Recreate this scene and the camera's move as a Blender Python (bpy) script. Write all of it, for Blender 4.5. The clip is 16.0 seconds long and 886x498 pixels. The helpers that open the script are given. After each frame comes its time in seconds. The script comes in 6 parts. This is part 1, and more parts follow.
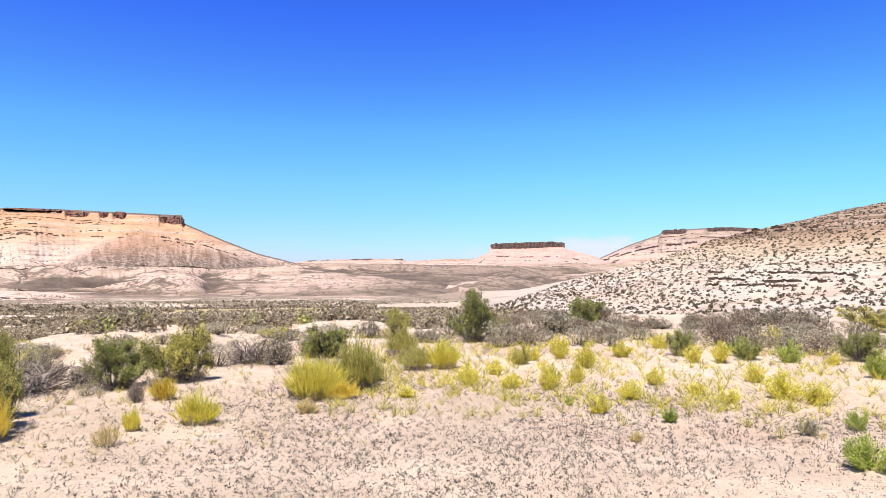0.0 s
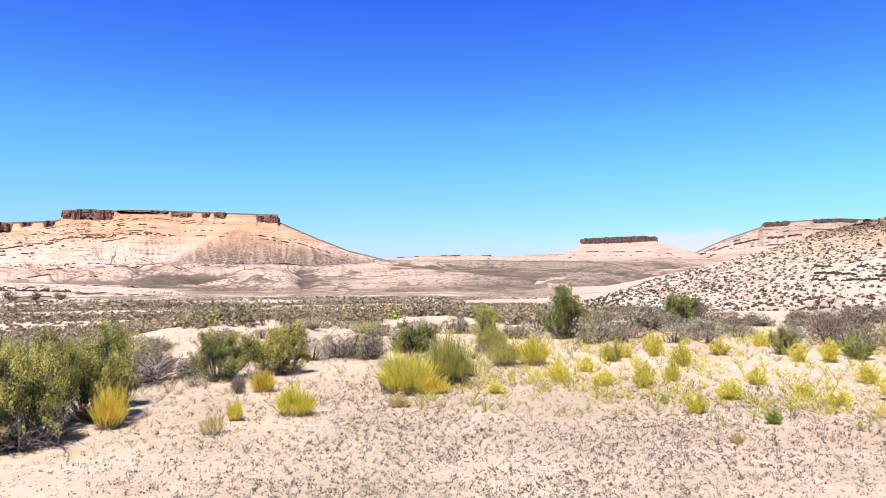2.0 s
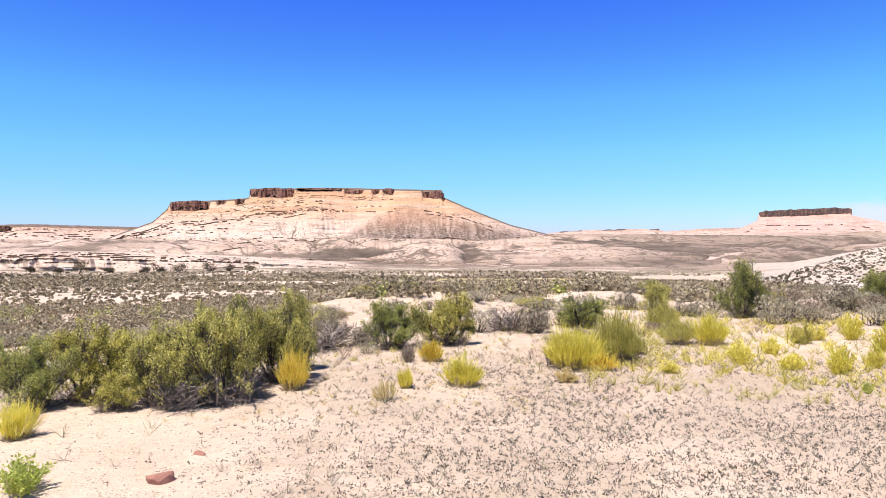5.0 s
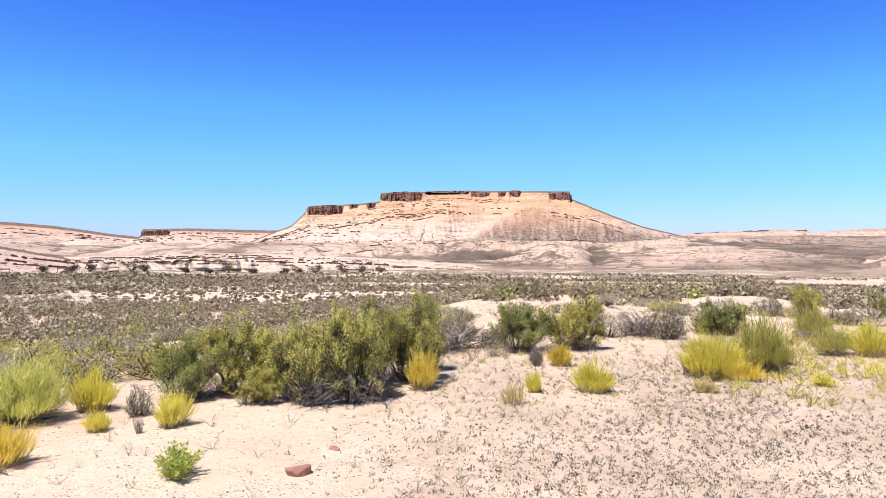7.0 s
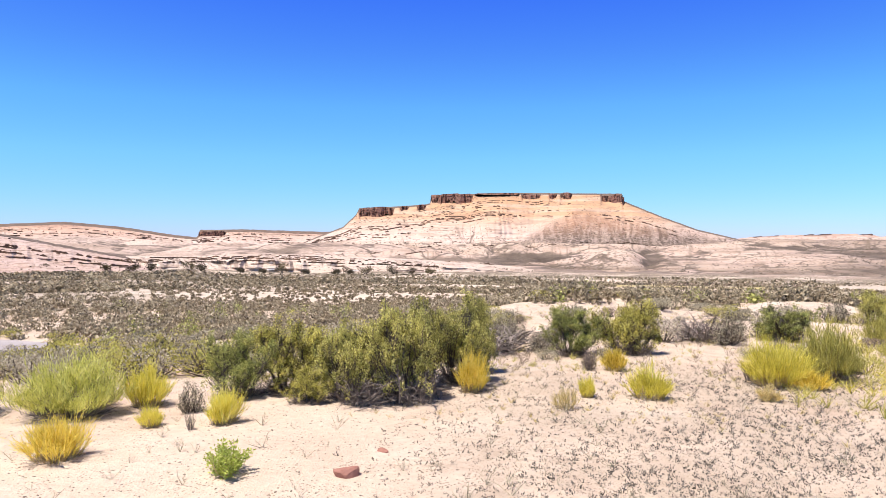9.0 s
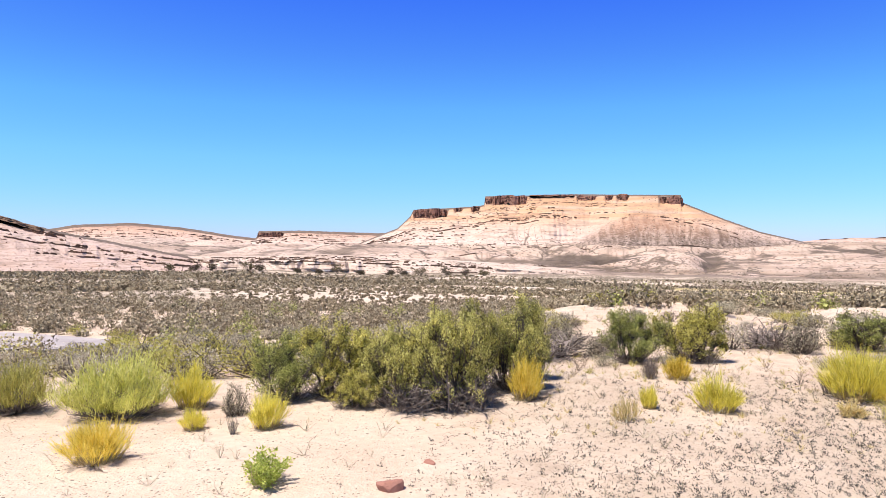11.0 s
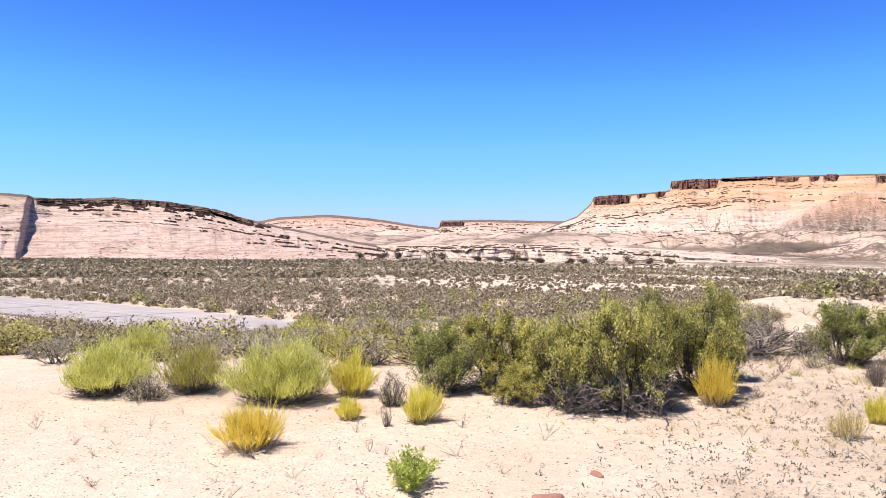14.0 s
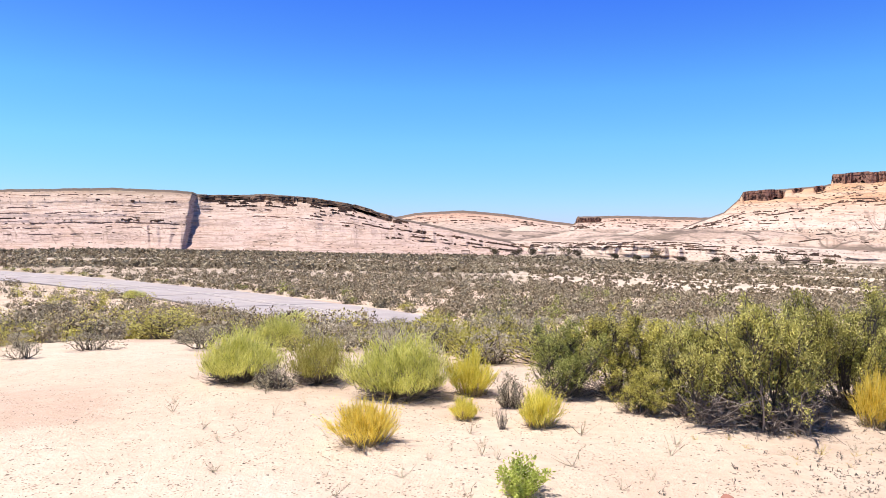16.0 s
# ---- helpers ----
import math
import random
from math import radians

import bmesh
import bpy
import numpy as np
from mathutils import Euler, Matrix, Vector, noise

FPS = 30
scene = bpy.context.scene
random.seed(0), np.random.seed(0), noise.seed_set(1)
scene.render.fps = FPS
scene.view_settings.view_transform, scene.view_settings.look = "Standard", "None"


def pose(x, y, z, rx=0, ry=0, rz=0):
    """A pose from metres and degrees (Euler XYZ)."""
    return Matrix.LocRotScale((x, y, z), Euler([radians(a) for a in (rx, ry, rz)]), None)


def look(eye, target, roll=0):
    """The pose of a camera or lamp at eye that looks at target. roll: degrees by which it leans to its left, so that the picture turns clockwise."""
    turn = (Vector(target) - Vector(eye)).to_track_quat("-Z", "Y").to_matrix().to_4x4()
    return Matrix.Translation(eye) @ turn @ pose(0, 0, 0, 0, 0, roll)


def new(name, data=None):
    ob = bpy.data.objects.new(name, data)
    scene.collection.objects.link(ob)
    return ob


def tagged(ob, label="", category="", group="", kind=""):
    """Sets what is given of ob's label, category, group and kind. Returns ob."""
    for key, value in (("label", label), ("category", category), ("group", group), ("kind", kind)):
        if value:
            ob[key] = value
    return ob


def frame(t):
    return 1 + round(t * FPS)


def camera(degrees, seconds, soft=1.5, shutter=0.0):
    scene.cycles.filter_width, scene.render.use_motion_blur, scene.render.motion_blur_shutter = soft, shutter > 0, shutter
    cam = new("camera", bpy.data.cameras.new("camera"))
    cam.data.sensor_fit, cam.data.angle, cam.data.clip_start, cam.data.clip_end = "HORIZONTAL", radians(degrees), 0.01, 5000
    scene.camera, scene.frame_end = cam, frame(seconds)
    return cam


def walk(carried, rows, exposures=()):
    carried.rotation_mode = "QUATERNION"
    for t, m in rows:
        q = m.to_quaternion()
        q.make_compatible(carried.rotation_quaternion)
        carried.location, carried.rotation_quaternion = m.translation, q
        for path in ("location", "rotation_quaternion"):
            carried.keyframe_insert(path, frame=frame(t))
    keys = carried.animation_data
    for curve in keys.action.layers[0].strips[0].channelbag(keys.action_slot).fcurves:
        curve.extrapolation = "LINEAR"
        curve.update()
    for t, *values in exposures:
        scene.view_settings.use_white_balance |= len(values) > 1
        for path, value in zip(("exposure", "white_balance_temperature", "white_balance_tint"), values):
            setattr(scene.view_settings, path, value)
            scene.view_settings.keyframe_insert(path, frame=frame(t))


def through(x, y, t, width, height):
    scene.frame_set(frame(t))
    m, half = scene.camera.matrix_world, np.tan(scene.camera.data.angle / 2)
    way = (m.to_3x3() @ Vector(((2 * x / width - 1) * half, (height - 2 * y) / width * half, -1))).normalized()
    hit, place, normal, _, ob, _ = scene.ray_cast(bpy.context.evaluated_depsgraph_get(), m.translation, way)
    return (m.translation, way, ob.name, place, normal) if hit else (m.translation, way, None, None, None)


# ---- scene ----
# seconds, eye, bearing to the left of +y, tilt up and roll, in degrees
PATH = [
    (0, 0.027, -0.198, 1.645, -33.344, 1.588, 0.120),
    (0.5, 0.022, -0.200, 1.650, -31.321, 1.520, -0.216),
    (1, 0.024, -0.202, 1.649, -29.418, 1.437, -0.308),
    (1.5, 0.015, -0.202, 1.647, -27.747, 1.370, -0.272),
    (2, 0.013, -0.202, 1.644, -26.167, 1.263, -0.234),
    (2.5, 0.008, -0.196, 1.645, -24.902, 1.014, -0.531),
    (3, -0.015, -0.180, 1.645, -23.907, 0.662, -0.886),
    (3.5, -0.022, -0.162, 1.632, -22.557, 0.302, -0.969),
    (4, -0.010, -0.124, 1.632, -20.341, -0.174, -0.642),
    (4.5, 0.011, -0.092, 1.621, -16.960, -0.577, -0.239),
    (5, 0.011, -0.077, 1.624, -12.968, -0.778, -0.173),
    (7.3, -0.003, -0.022, 1.623, -1.683, -0.517, -0.101),
    (7.5, -0.006, -0.019, 1.624, -1.075, -0.500, 0.081),
    (8, 0.000, 0.000, 1.621, 0.107, -0.505, 0.446),
    (10.3, -0.020, 0.299, 1.583, 3.139, -0.096, -0.291),
    (10.5, -0.019, 0.335, 1.590, 3.892, -0.095, 0.132),
    (11, 0.001, 0.415, 1.585, 5.794, -0.259, 0.288),
    (11.5, -0.010, 0.491, 1.575, 7.289, -0.407, 0.191),
    (12, -0.026, 0.609, 1.557, 9.317, -0.483, 0.405),
    (12.5, 0.009, 0.720, 1.547, 12.318, -0.687, 0.900),
    (13, 0.054, 0.824, 1.541, 15.503, -1.117, 1.054),
    (13.5, 0.052, 0.937, 1.531, 17.999, -1.464, 0.529),
    (14, 0.020, 1.015, 1.526, 20.378, -1.214, -0.231),
    (14.5, 0.008, 1.070, 1.535, 23.559, -0.953, -0.646),
    (15, 0.024, 1.126, 1.539, 26.871, -0.933, -0.521),
    (15.5, 0.043, 1.188, 1.539, 29.591, -1.228, -0.138),
    (16, 0.054, 1.241, 1.529, 31.335, -1.555, 0.155),
]
cam = camera(64.55, 16.0, 0.35)
walk(cam, [(t, pose(x, y, z, 90 + tilt, 0, turn) @ pose(0, 0, 0, 0, 0, roll)) for t, x, y, z, turn, tilt, roll in PATH],
     [(0.0, 0.5), (16.0, 0.5)])

# ---- light: high desert sun over the left shoulder, clear blue sky ----
SUN_TURN, SUN_UP = 128.0, 68.0
world = bpy.data.worlds.new("desert_sky")
scene.world = world
world.use_nodes = True
wn, wl = world.node_tree.nodes, world.node_tree.links
sky = wn.new("ShaderNodeTexSky")
sky.sky_type, sky.sun_disc = "NISHITA", False
sky.sun_elevation, sky.sun_rotation = radians(SUN_UP), radians(-SUN_TURN)
sky.altitude, sky.air_density, sky.dust_density, sky.ozone_density = 1900, 1.0, 0.5, 3.0
# the deep blue of thin dry air: red falls off faster with height above the horizon than blue
apart, together = wn.new("ShaderNodeSeparateColor"), wn.new("ShaderNodeCombineColor")
wl.new(sky.outputs[0], apart.inputs[0])
for k, (gain, power) in enumerate(((1.30, 1.42), (1.52, 1.18), (1.26, 0.28))):
    scaled, raised, brought = (wn.new("ShaderNodeMath") for _ in range(3))
    scaled.operation, raised.operation, brought.operation = "MULTIPLY", "POWER", "MULTIPLY"
    scaled.inputs[1].default_value, raised.inputs[1].default_value, brought.inputs[1].default_value = 0.0956, power, gain
    wl.new(apart.outputs[k], scaled.inputs[0])
    wl.new(scaled.outputs[0], raised.inputs[0])
    wl.new(raised.outputs[0], brought.inputs[0])
    wl.new(brought.outputs[0], together.inputs[k])
# paler through the haze at the horizon, deeper overhead
where, parts, fade, tint = wn.new("ShaderNodeTexCoord"), wn.new("ShaderNodeSeparateXYZ"), wn.new("ShaderNodeValToRGB"), wn.new("ShaderNodeMix")
tint.data_type, tint.blend_type = "RGBA", "MULTIPLY"
tint.inputs[0].default_value = 1.0
steps = fade.color_ramp.elements
for _ in range(5):
    steps.new(0.5)
for e, (at, c) in zip(steps, ((0.0, (0.86, 0.74, 0.98)), (0.035, (0.96, 0.88, 1.0)), (0.12, (1.18, 1.19, 1.0)), (0.19, (1.18, 1.26, 1.0)), (0.26, (1.02, 1.04, 1.0)), (0.34, (0.82, 0.85, 1.02)), (0.60, (0.36, 0.29, 0.18)))):
    e.position, e.color = at, (*[v / 2 for v in c], 1)
wl.new(where.outputs["Generated"], parts.inputs[0])
wl.new(parts.outputs[2], fade.inputs[0])
wl.new(together.outputs[0], tint.inputs[6])
wl.new(fade.outputs[0], tint.inputs[7])
# a little brighter away to both sides, most where the far clouds stand
glow = tint.outputs[2]
for edge0, edge1, c in ((0.35, 1.0, (1.06, 1.12, 1.0)), (-0.5, -1.0, (1.02, 1.02, 1.0))):
    side, veil = wn.new("ShaderNodeMapRange"), wn.new("ShaderNodeMix")
    side.interpolation_type = "SMOOTHSTEP"
    side.inputs[1].default_value, side.inputs[2].default_value = edge0, edge1
    veil.data_type, veil.blend_type = "RGBA", "MULTIPLY"
    veil.inputs[7].default_value = (*c, 1)
    wl.new(parts.outputs[0], side.inputs[0])
    wl.new(side.outputs[0], veil.inputs[0])
    wl.new(glow, veil.inputs[6])
    glow = veil.outputs[2]


def sky_node(kind, op, *values):
    n = wn.new(kind)
    if op:
        n.operation = op
    for s, v in zip(n.inputs, values):
        if isinstance(v, bpy.types.NodeSocket):
            wl.new(v, s)
        else:
            s.default_value = v
    return n.outputs[0]


def soft_step(v, a, b, lo, hi):
    out = sky_node("ShaderNodeMapRange", "", v, a, b, lo, hi)
    out.node.interpolation_type = "SMOOTHSTEP"
    return out


# thin clouds that lie low behind the far buttes
turn_to = sky_node("ShaderNodeMath", "ARCTAN2", sky_node("ShaderNodeMath", "MULTIPLY", parts.outputs[0], -1.0), parts.outputs[1])
billow = sky_node("ShaderNodeTexNoise", "", sky_node("ShaderNodeVectorMath", "MULTIPLY", where.outputs["Generated"], (1.0, 1.0, 2.2)))
billow.node.inputs["Scale"].default_value, billow.node.inputs["Detail"].default_value = 38.0, 5.0
height = sky_node("ShaderNodeMath", "MULTIPLY_ADD", sky_node("ShaderNodeMath", "SUBTRACT", billow, 0.5), 0.03, parts.outputs[2])
for a0, a1, top, thick in ((-0.88, -0.72, 0.046, 0.62), (-0.66, -0.60, 0.030, 0.55)):
    wide = sky_node("ShaderNodeMath", "MULTIPLY", soft_step(turn_to, a0, a0 + 0.06, 0.0, 1.0), soft_step(turn_to, a1 - 0.05, a1, 1.0, 0.0))
    amount = sky_node("ShaderNodeMath", "MULTIPLY", wide, soft_step(height, top - 0.012, top + 0.004, thick, 0.0))
    haze = wn.new("ShaderNodeMix")
    haze.data_type = "RGBA"
    haze.inputs[7].default_value = (0.47, 0.44, 0.50, 1)
    wl.new(amount, haze.inputs[0])
    wl.new(glow, haze.inputs[6])
    glow = haze.outputs[2]
wl.new(glow, wn["Background"].inputs[0])
wn["Background"].inputs[1].default_value = 1.40

sun = new("sun", bpy.data.lights.new("sun", "SUN"))
sun.data.energy, sun.data.angle, sun.data.color = 5.0, radians(0.53), (1.0, 0.888, 0.785)
su, st = radians(SUN_UP), radians(SUN_TURN)
to_sun = Vector((-math.sin(st) * math.cos(su), math.cos(st) * math.cos(su), math.sin(su)))
sun.matrix_world = look(to_sun * 50, (0, 0, 0))

# ---- materials ----


class Nodes:
    """A few short ways to wire a node material."""

    def __init__(self, name):
        self.mat = bpy.data.materials.new(name)
        self.mat.use_nodes = True
        self.tree = self.mat.node_tree
        self.nodes, self.links = self.tree.nodes, self.tree.links
        self.bsdf = self.nodes["Principled BSDF"]
        geo = self.nodes.new("ShaderNodeNewGeometry")
        self.pos, self.island, self.normal = geo.outputs["Position"], geo.outputs["Random Per Island"], geo.outputs["Normal"]

    def field(self, name):
        n = self.nodes.new("ShaderNodeAttribute")
        n.attribute_name = name
        return n.outputs["Fac"]

    def put(self, socket, value):
        if isinstance(value, bpy.types.NodeSocket):
            self.links.new(value, socket)
        elif isinstance(value, tuple) and len(value) == 3 and len(socket.default_value) == 4:
            socket.default_value = (*value, 1)
        else:
            socket.default_value = value

    def calc(self, op, a, b=0.0, c=0.0, clamp=False):
        n = self.nodes.new("ShaderNodeMath")
        n.operation, n.use_clamp = op, clamp
        for s, v in zip(n.inputs, (a, b, c)):
            self.put(s, v)
        return n.outputs[0]

    def scaled(self, vec, by):
        n = self.nodes.new("ShaderNodeVectorMath")
        n.operation = "MULTIPLY"
        self.put(n.inputs[0], vec), self.put(n.inputs[1], by)
        return n.outputs[0]

    def noise(self, scale, detail=3.0, vec=None, rough=0.55):
        n = self.nodes.new("ShaderNodeTexNoise")
        self.put(n.inputs["Vector"], vec or self.pos)
        n.inputs["Scale"].default_value, n.inputs["Detail"].default_value, n.inputs["Roughness"].default_value = scale, detail, rough
        return n.outputs[0]

    def cells(self, scale, vec=None, out="Distance"):
        n = self.nodes.new("ShaderNodeTexVoronoi")
        self.put(n.inputs["Vector"], vec or self.pos)
        n.inputs["Scale"].default_value = scale
        return n.outputs[out]

    def span(self, v, a, b, lo=0.0, hi=1.0):
        n = self.nodes.new("ShaderNodeMapRange")
        n.interpolation_type = "SMOOTHSTEP"
        for s, x in zip(n.inputs, (v, a, b, lo, hi)):
            self.put(s, x)
        return n.outputs[0]

    def ramp(self, fac, *stops):
        n = self.nodes.new("ShaderNodeValToRGB")
        e = n.color_ramp.elements
        while len(e) < len(stops):
            e.new(0.5)
        for k, (p, c) in enumerate(stops):
            e[k].position, e[k].color = p, (*c, 1)
        self.put(n.inputs[0], fac)
        return n.outputs[0]

    def mix(self, fac, a, b, how="MIX"):
        n = self.nodes.new("ShaderNodeMix")
        n.data_type, n.blend_type = "RGBA", how
        self.put(n.inputs[0], fac), self.put(n.inputs[6], a), self.put(n.inputs[7], b)
        return n.outputs[2]

    def split(self, vec):
        n = self.nodes.new("ShaderNodeSeparateXYZ")
        self.put(n.inputs[0], vec)
        return n.outputs

    def bump(self, height, strength, distance):
        n = self.nodes.new("ShaderNodeBump")
        n.inputs["Strength"].default_value, n.inputs["Distance"].default_value = strength, distance
        self.put(n.inputs["Height"], height)
        self.put(self.bsdf.inputs["Normal"], n.outputs[0])

    def done(self, colour, rough=0.9, gloss=0.2):
        self.put(self.bsdf.inputs["Base Color"], colour)
        self.put(self.bsdf.inputs["Roughness"], rough)
        self.bsdf.inputs["Specular IOR Level"].default_value = gloss
        return self.mat

    def leafy(self, colour, through):
        """Leaves that let some light through."""
        self.done(colour, 0.75, 0.15)
        thin = self.nodes.new("ShaderNodeBsdfTranslucent")
        self.put(thin.inputs[0], colour)
        m = self.nodes.new("ShaderNodeMixShader")
        m.inputs[0].default_value = through
        self.links.new(self.bsdf.outputs[0], m.inputs[1])
        self.links.new(thin.outputs[0], m.inputs[2])
        self.links.new(m.outputs[0], self.nodes["Material Output"].inputs[0])
        return self.mat


def plant_material(name, dark, middle, light, through=0.35):
    n = Nodes(name)
    info = n.nodes.new("ShaderNodeObjectInfo")
    fac = n.calc("ADD", n.calc("MULTIPLY", n.island, 0.6), n.calc("MULTIPLY_ADD", n.noise(7.0, 3), 1.1, -0.22))
    fac = n.calc("ADD", fac, n.calc("MULTIPLY_ADD", info.outputs["Random"], 0.2, -0.25))
    return n.leafy(n.ramp(fac, (0.05, dark), (0.45, middle), (0.95, light)), through)


def bark_material(name, dark, light):
    n = Nodes(name)
    fac = n.calc("ADD", n.calc("MULTIPLY", n.island, 0.6), n.calc("MULTIPLY", n.noise(25, 3), 0.45))
    return n.done(n.ramp(fac, (0.1, dark), (0.9, light)), 0.9)


def ground_material():
    n = Nodes("desert_ground")
    x, y, z = n.split(n.pos)
    flat = n.scaled(n.pos, (1, 1, 0))
    r = n.calc("SQRT", n.calc("ADD", n.calc("MULTIPLY", x, x), n.calc("MULTIPLY", y, y)))
    az = n.calc("ARCSINE", n.calc("DIVIDE", n.calc("MULTIPLY", x, -0.999), n.calc("MAXIMUM", r, 0.01)))
    wide, mid, fine = n.noise(0.22, 4), n.noise(1.3, 4), n.noise(14, 5)
    sand = n.ramp(n.calc("MULTIPLY_ADD", wide, 0.6, n.calc("MULTIPLY", mid, 0.4)),
                  (0.3, (0.55, 0.435, 0.35)), (0.48, (0.65, 0.54, 0.445)), (0.6, (0.69, 0.585, 0.495)), (0.75, (0.57, 0.43, 0.355)))
    # crusted salt and pinkish gravel
    sand = n.mix(n.span(n.noise(0.55, 3, n.scaled(n.pos, (1, 1.6, 1))), 0.56, 0.68, 0, 0.6), sand, (0.66, 0.60, 0.53))
    sand = n.mix(n.span(n.noise(0.38, 4), 0.55, 0.66, 0, 0.45), sand, (0.46, 0.31, 0.25))
    gravel = n.calc("MULTIPLY", n.calc("MULTIPLY", n.span(az, -0.1, 0.14, 1, 0), n.span(r, 8, 11, 1, 0)), n.span(n.noise(0.9, 4), 0.36, 0.6, 0.15, 0.75))
    sand = n.mix(gravel, sand, (0.48, 0.405, 0.33))
    grit = n.span(n.cells(34), 0.20, 0.34, 1, 0)
    sparse = n.span(n.noise(5, 3), 0.44, 0.60)
    sand = n.mix(n.calc("MULTIPLY", n.calc("MULTIPLY", grit, sparse), 0.75), sand, (0.20, 0.15, 0.12))
    sand = n.mix(n.span(fine, 0.35, 0.7, 0.25, 0), sand, (0.40, 0.30, 0.22))
    worn = n.calc("MULTIPLY", n.span(n.noise(3.2, 5), 0.46, 0.64), n.calc("MULTIPLY", n.span(n.noise(0.35, 3), 0.35, 0.6, 0.08, 0.32), n.span(az, -0.1, 0.2, 1.0, 0.3)))
    sand = n.mix(worn, sand, (0.36, 0.27, 0.205))
    # sagebrush flat: paler silt, with low growth between the shrubs
    silt = n.ramp(n.noise(0.05, 5), (0.3, (0.50, 0.41, 0.33)), (0.7, (0.64, 0.56, 0.48)))
    growth = n.ramp(n.noise(0.8, 3), (0.3, (0.14, 0.11, 0.08)), (0.7, (0.24, 0.20, 0.15)))
    patch = n.calc("MULTIPLY", n.span(n.noise(0.018, 3, flat), 0.34, 0.52, 0.15, 0.7), n.span(n.calc("MULTIPLY_ADD", az, 420.0, r), 150, 290))
    speck = n.span(n.cells(0.55, flat), n.calc("MULTIPLY_ADD", patch, 0.75, 0.12), n.calc("MULTIPLY_ADD", patch, 0.8, 0.22), 1, 0)
    open_slope = n.calc("MULTIPLY", n.calc("MULTIPLY", n.span(az, 0.06, 0.14), n.span(az, 0.30, 0.42, 1, 0)), n.calc("MULTIPLY", n.span(r, 50, 62), n.span(r, 110, 150, 1, 0)))
    flat_land = n.mix(n.calc("MULTIPLY", n.calc("MULTIPLY", speck, n.span(r, 120, 300, 0.4, 1.0)), n.span(open_slope, 0.0, 1.0, 1.0, 0.25)), silt, growth)
    # a mown strip of yellow grass and a gravel bar by the river
    def window(v, a, b, c, d):
        return n.calc("MULTIPLY", n.span(v, a, b), n.span(v, c, d, 1, 0))
    meadow = n.calc("MULTIPLY", window(az, -0.47, -0.43, -0.23, -0.15), window(r, 235, 255, 320, 335))
    flat_land = n.mix(meadow, flat_land, (0.42, 0.35, 0.18))
    bar = n.calc("MULTIPLY", window(az, -0.72, -0.66, -0.52, -0.44), window(r, 330, 350, 420, 440))
    flat_land = n.mix(n.calc("MULTIPLY", bar, 0.4), flat_land, (0.42, 0.37, 0.31))
    # badland hills: pink and cream clay, thin brush and painted-in shade in the draws
    clay = n.ramp(n.noise(0.0075, 6, flat), (0.36, (0.42, 0.325, 0.28)), (0.46, (0.55, 0.43, 0.375)), (0.53, (0.63, 0.50, 0.44)), (0.7, (0.66, 0.53, 0.47)))
    brush = n.span(n.cells(0.3, flat), n.calc("MULTIPLY_ADD", n.noise(0.009, 4, flat), 1.3, -0.25), n.calc("MULTIPLY_ADD", n.noise(0.009, 4, flat), 1.3, 0.1), 1, 0)
    clay = n.mix(n.calc("MULTIPLY", brush, 0.4), clay, (0.17, 0.135, 0.11))
    olive = n.calc("MULTIPLY", n.span(az, -0.95, -0.55, 1, 0.15), n.span(n.noise(0.01, 4, flat), 0.35, 0.6))
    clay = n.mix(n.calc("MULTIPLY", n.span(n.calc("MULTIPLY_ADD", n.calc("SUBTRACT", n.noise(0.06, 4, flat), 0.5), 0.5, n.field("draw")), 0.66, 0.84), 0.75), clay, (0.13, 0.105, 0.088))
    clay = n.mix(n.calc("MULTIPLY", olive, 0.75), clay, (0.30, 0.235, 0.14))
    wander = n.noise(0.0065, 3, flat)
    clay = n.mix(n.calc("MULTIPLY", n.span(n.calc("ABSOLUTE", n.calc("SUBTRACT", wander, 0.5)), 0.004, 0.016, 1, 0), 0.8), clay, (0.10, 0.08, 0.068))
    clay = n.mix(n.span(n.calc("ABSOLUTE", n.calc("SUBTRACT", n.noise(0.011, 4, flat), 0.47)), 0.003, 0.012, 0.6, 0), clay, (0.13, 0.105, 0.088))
    col = n.mix(n.span(r, 30, 75), sand, flat_land)
    col = n.mix(n.span(n.calc("MULTIPLY_ADD", n.noise(0.02, 3, flat), 160.0, r), 600, 690), col, clay)
    n.bump(n.calc("ADD", n.calc("MULTIPLY", fine, 0.6), n.calc("MULTIPLY", n.noise(60, 3), 0.4)), 0.9, 0.04)
    return n.done(col, 0.95, 0.1)


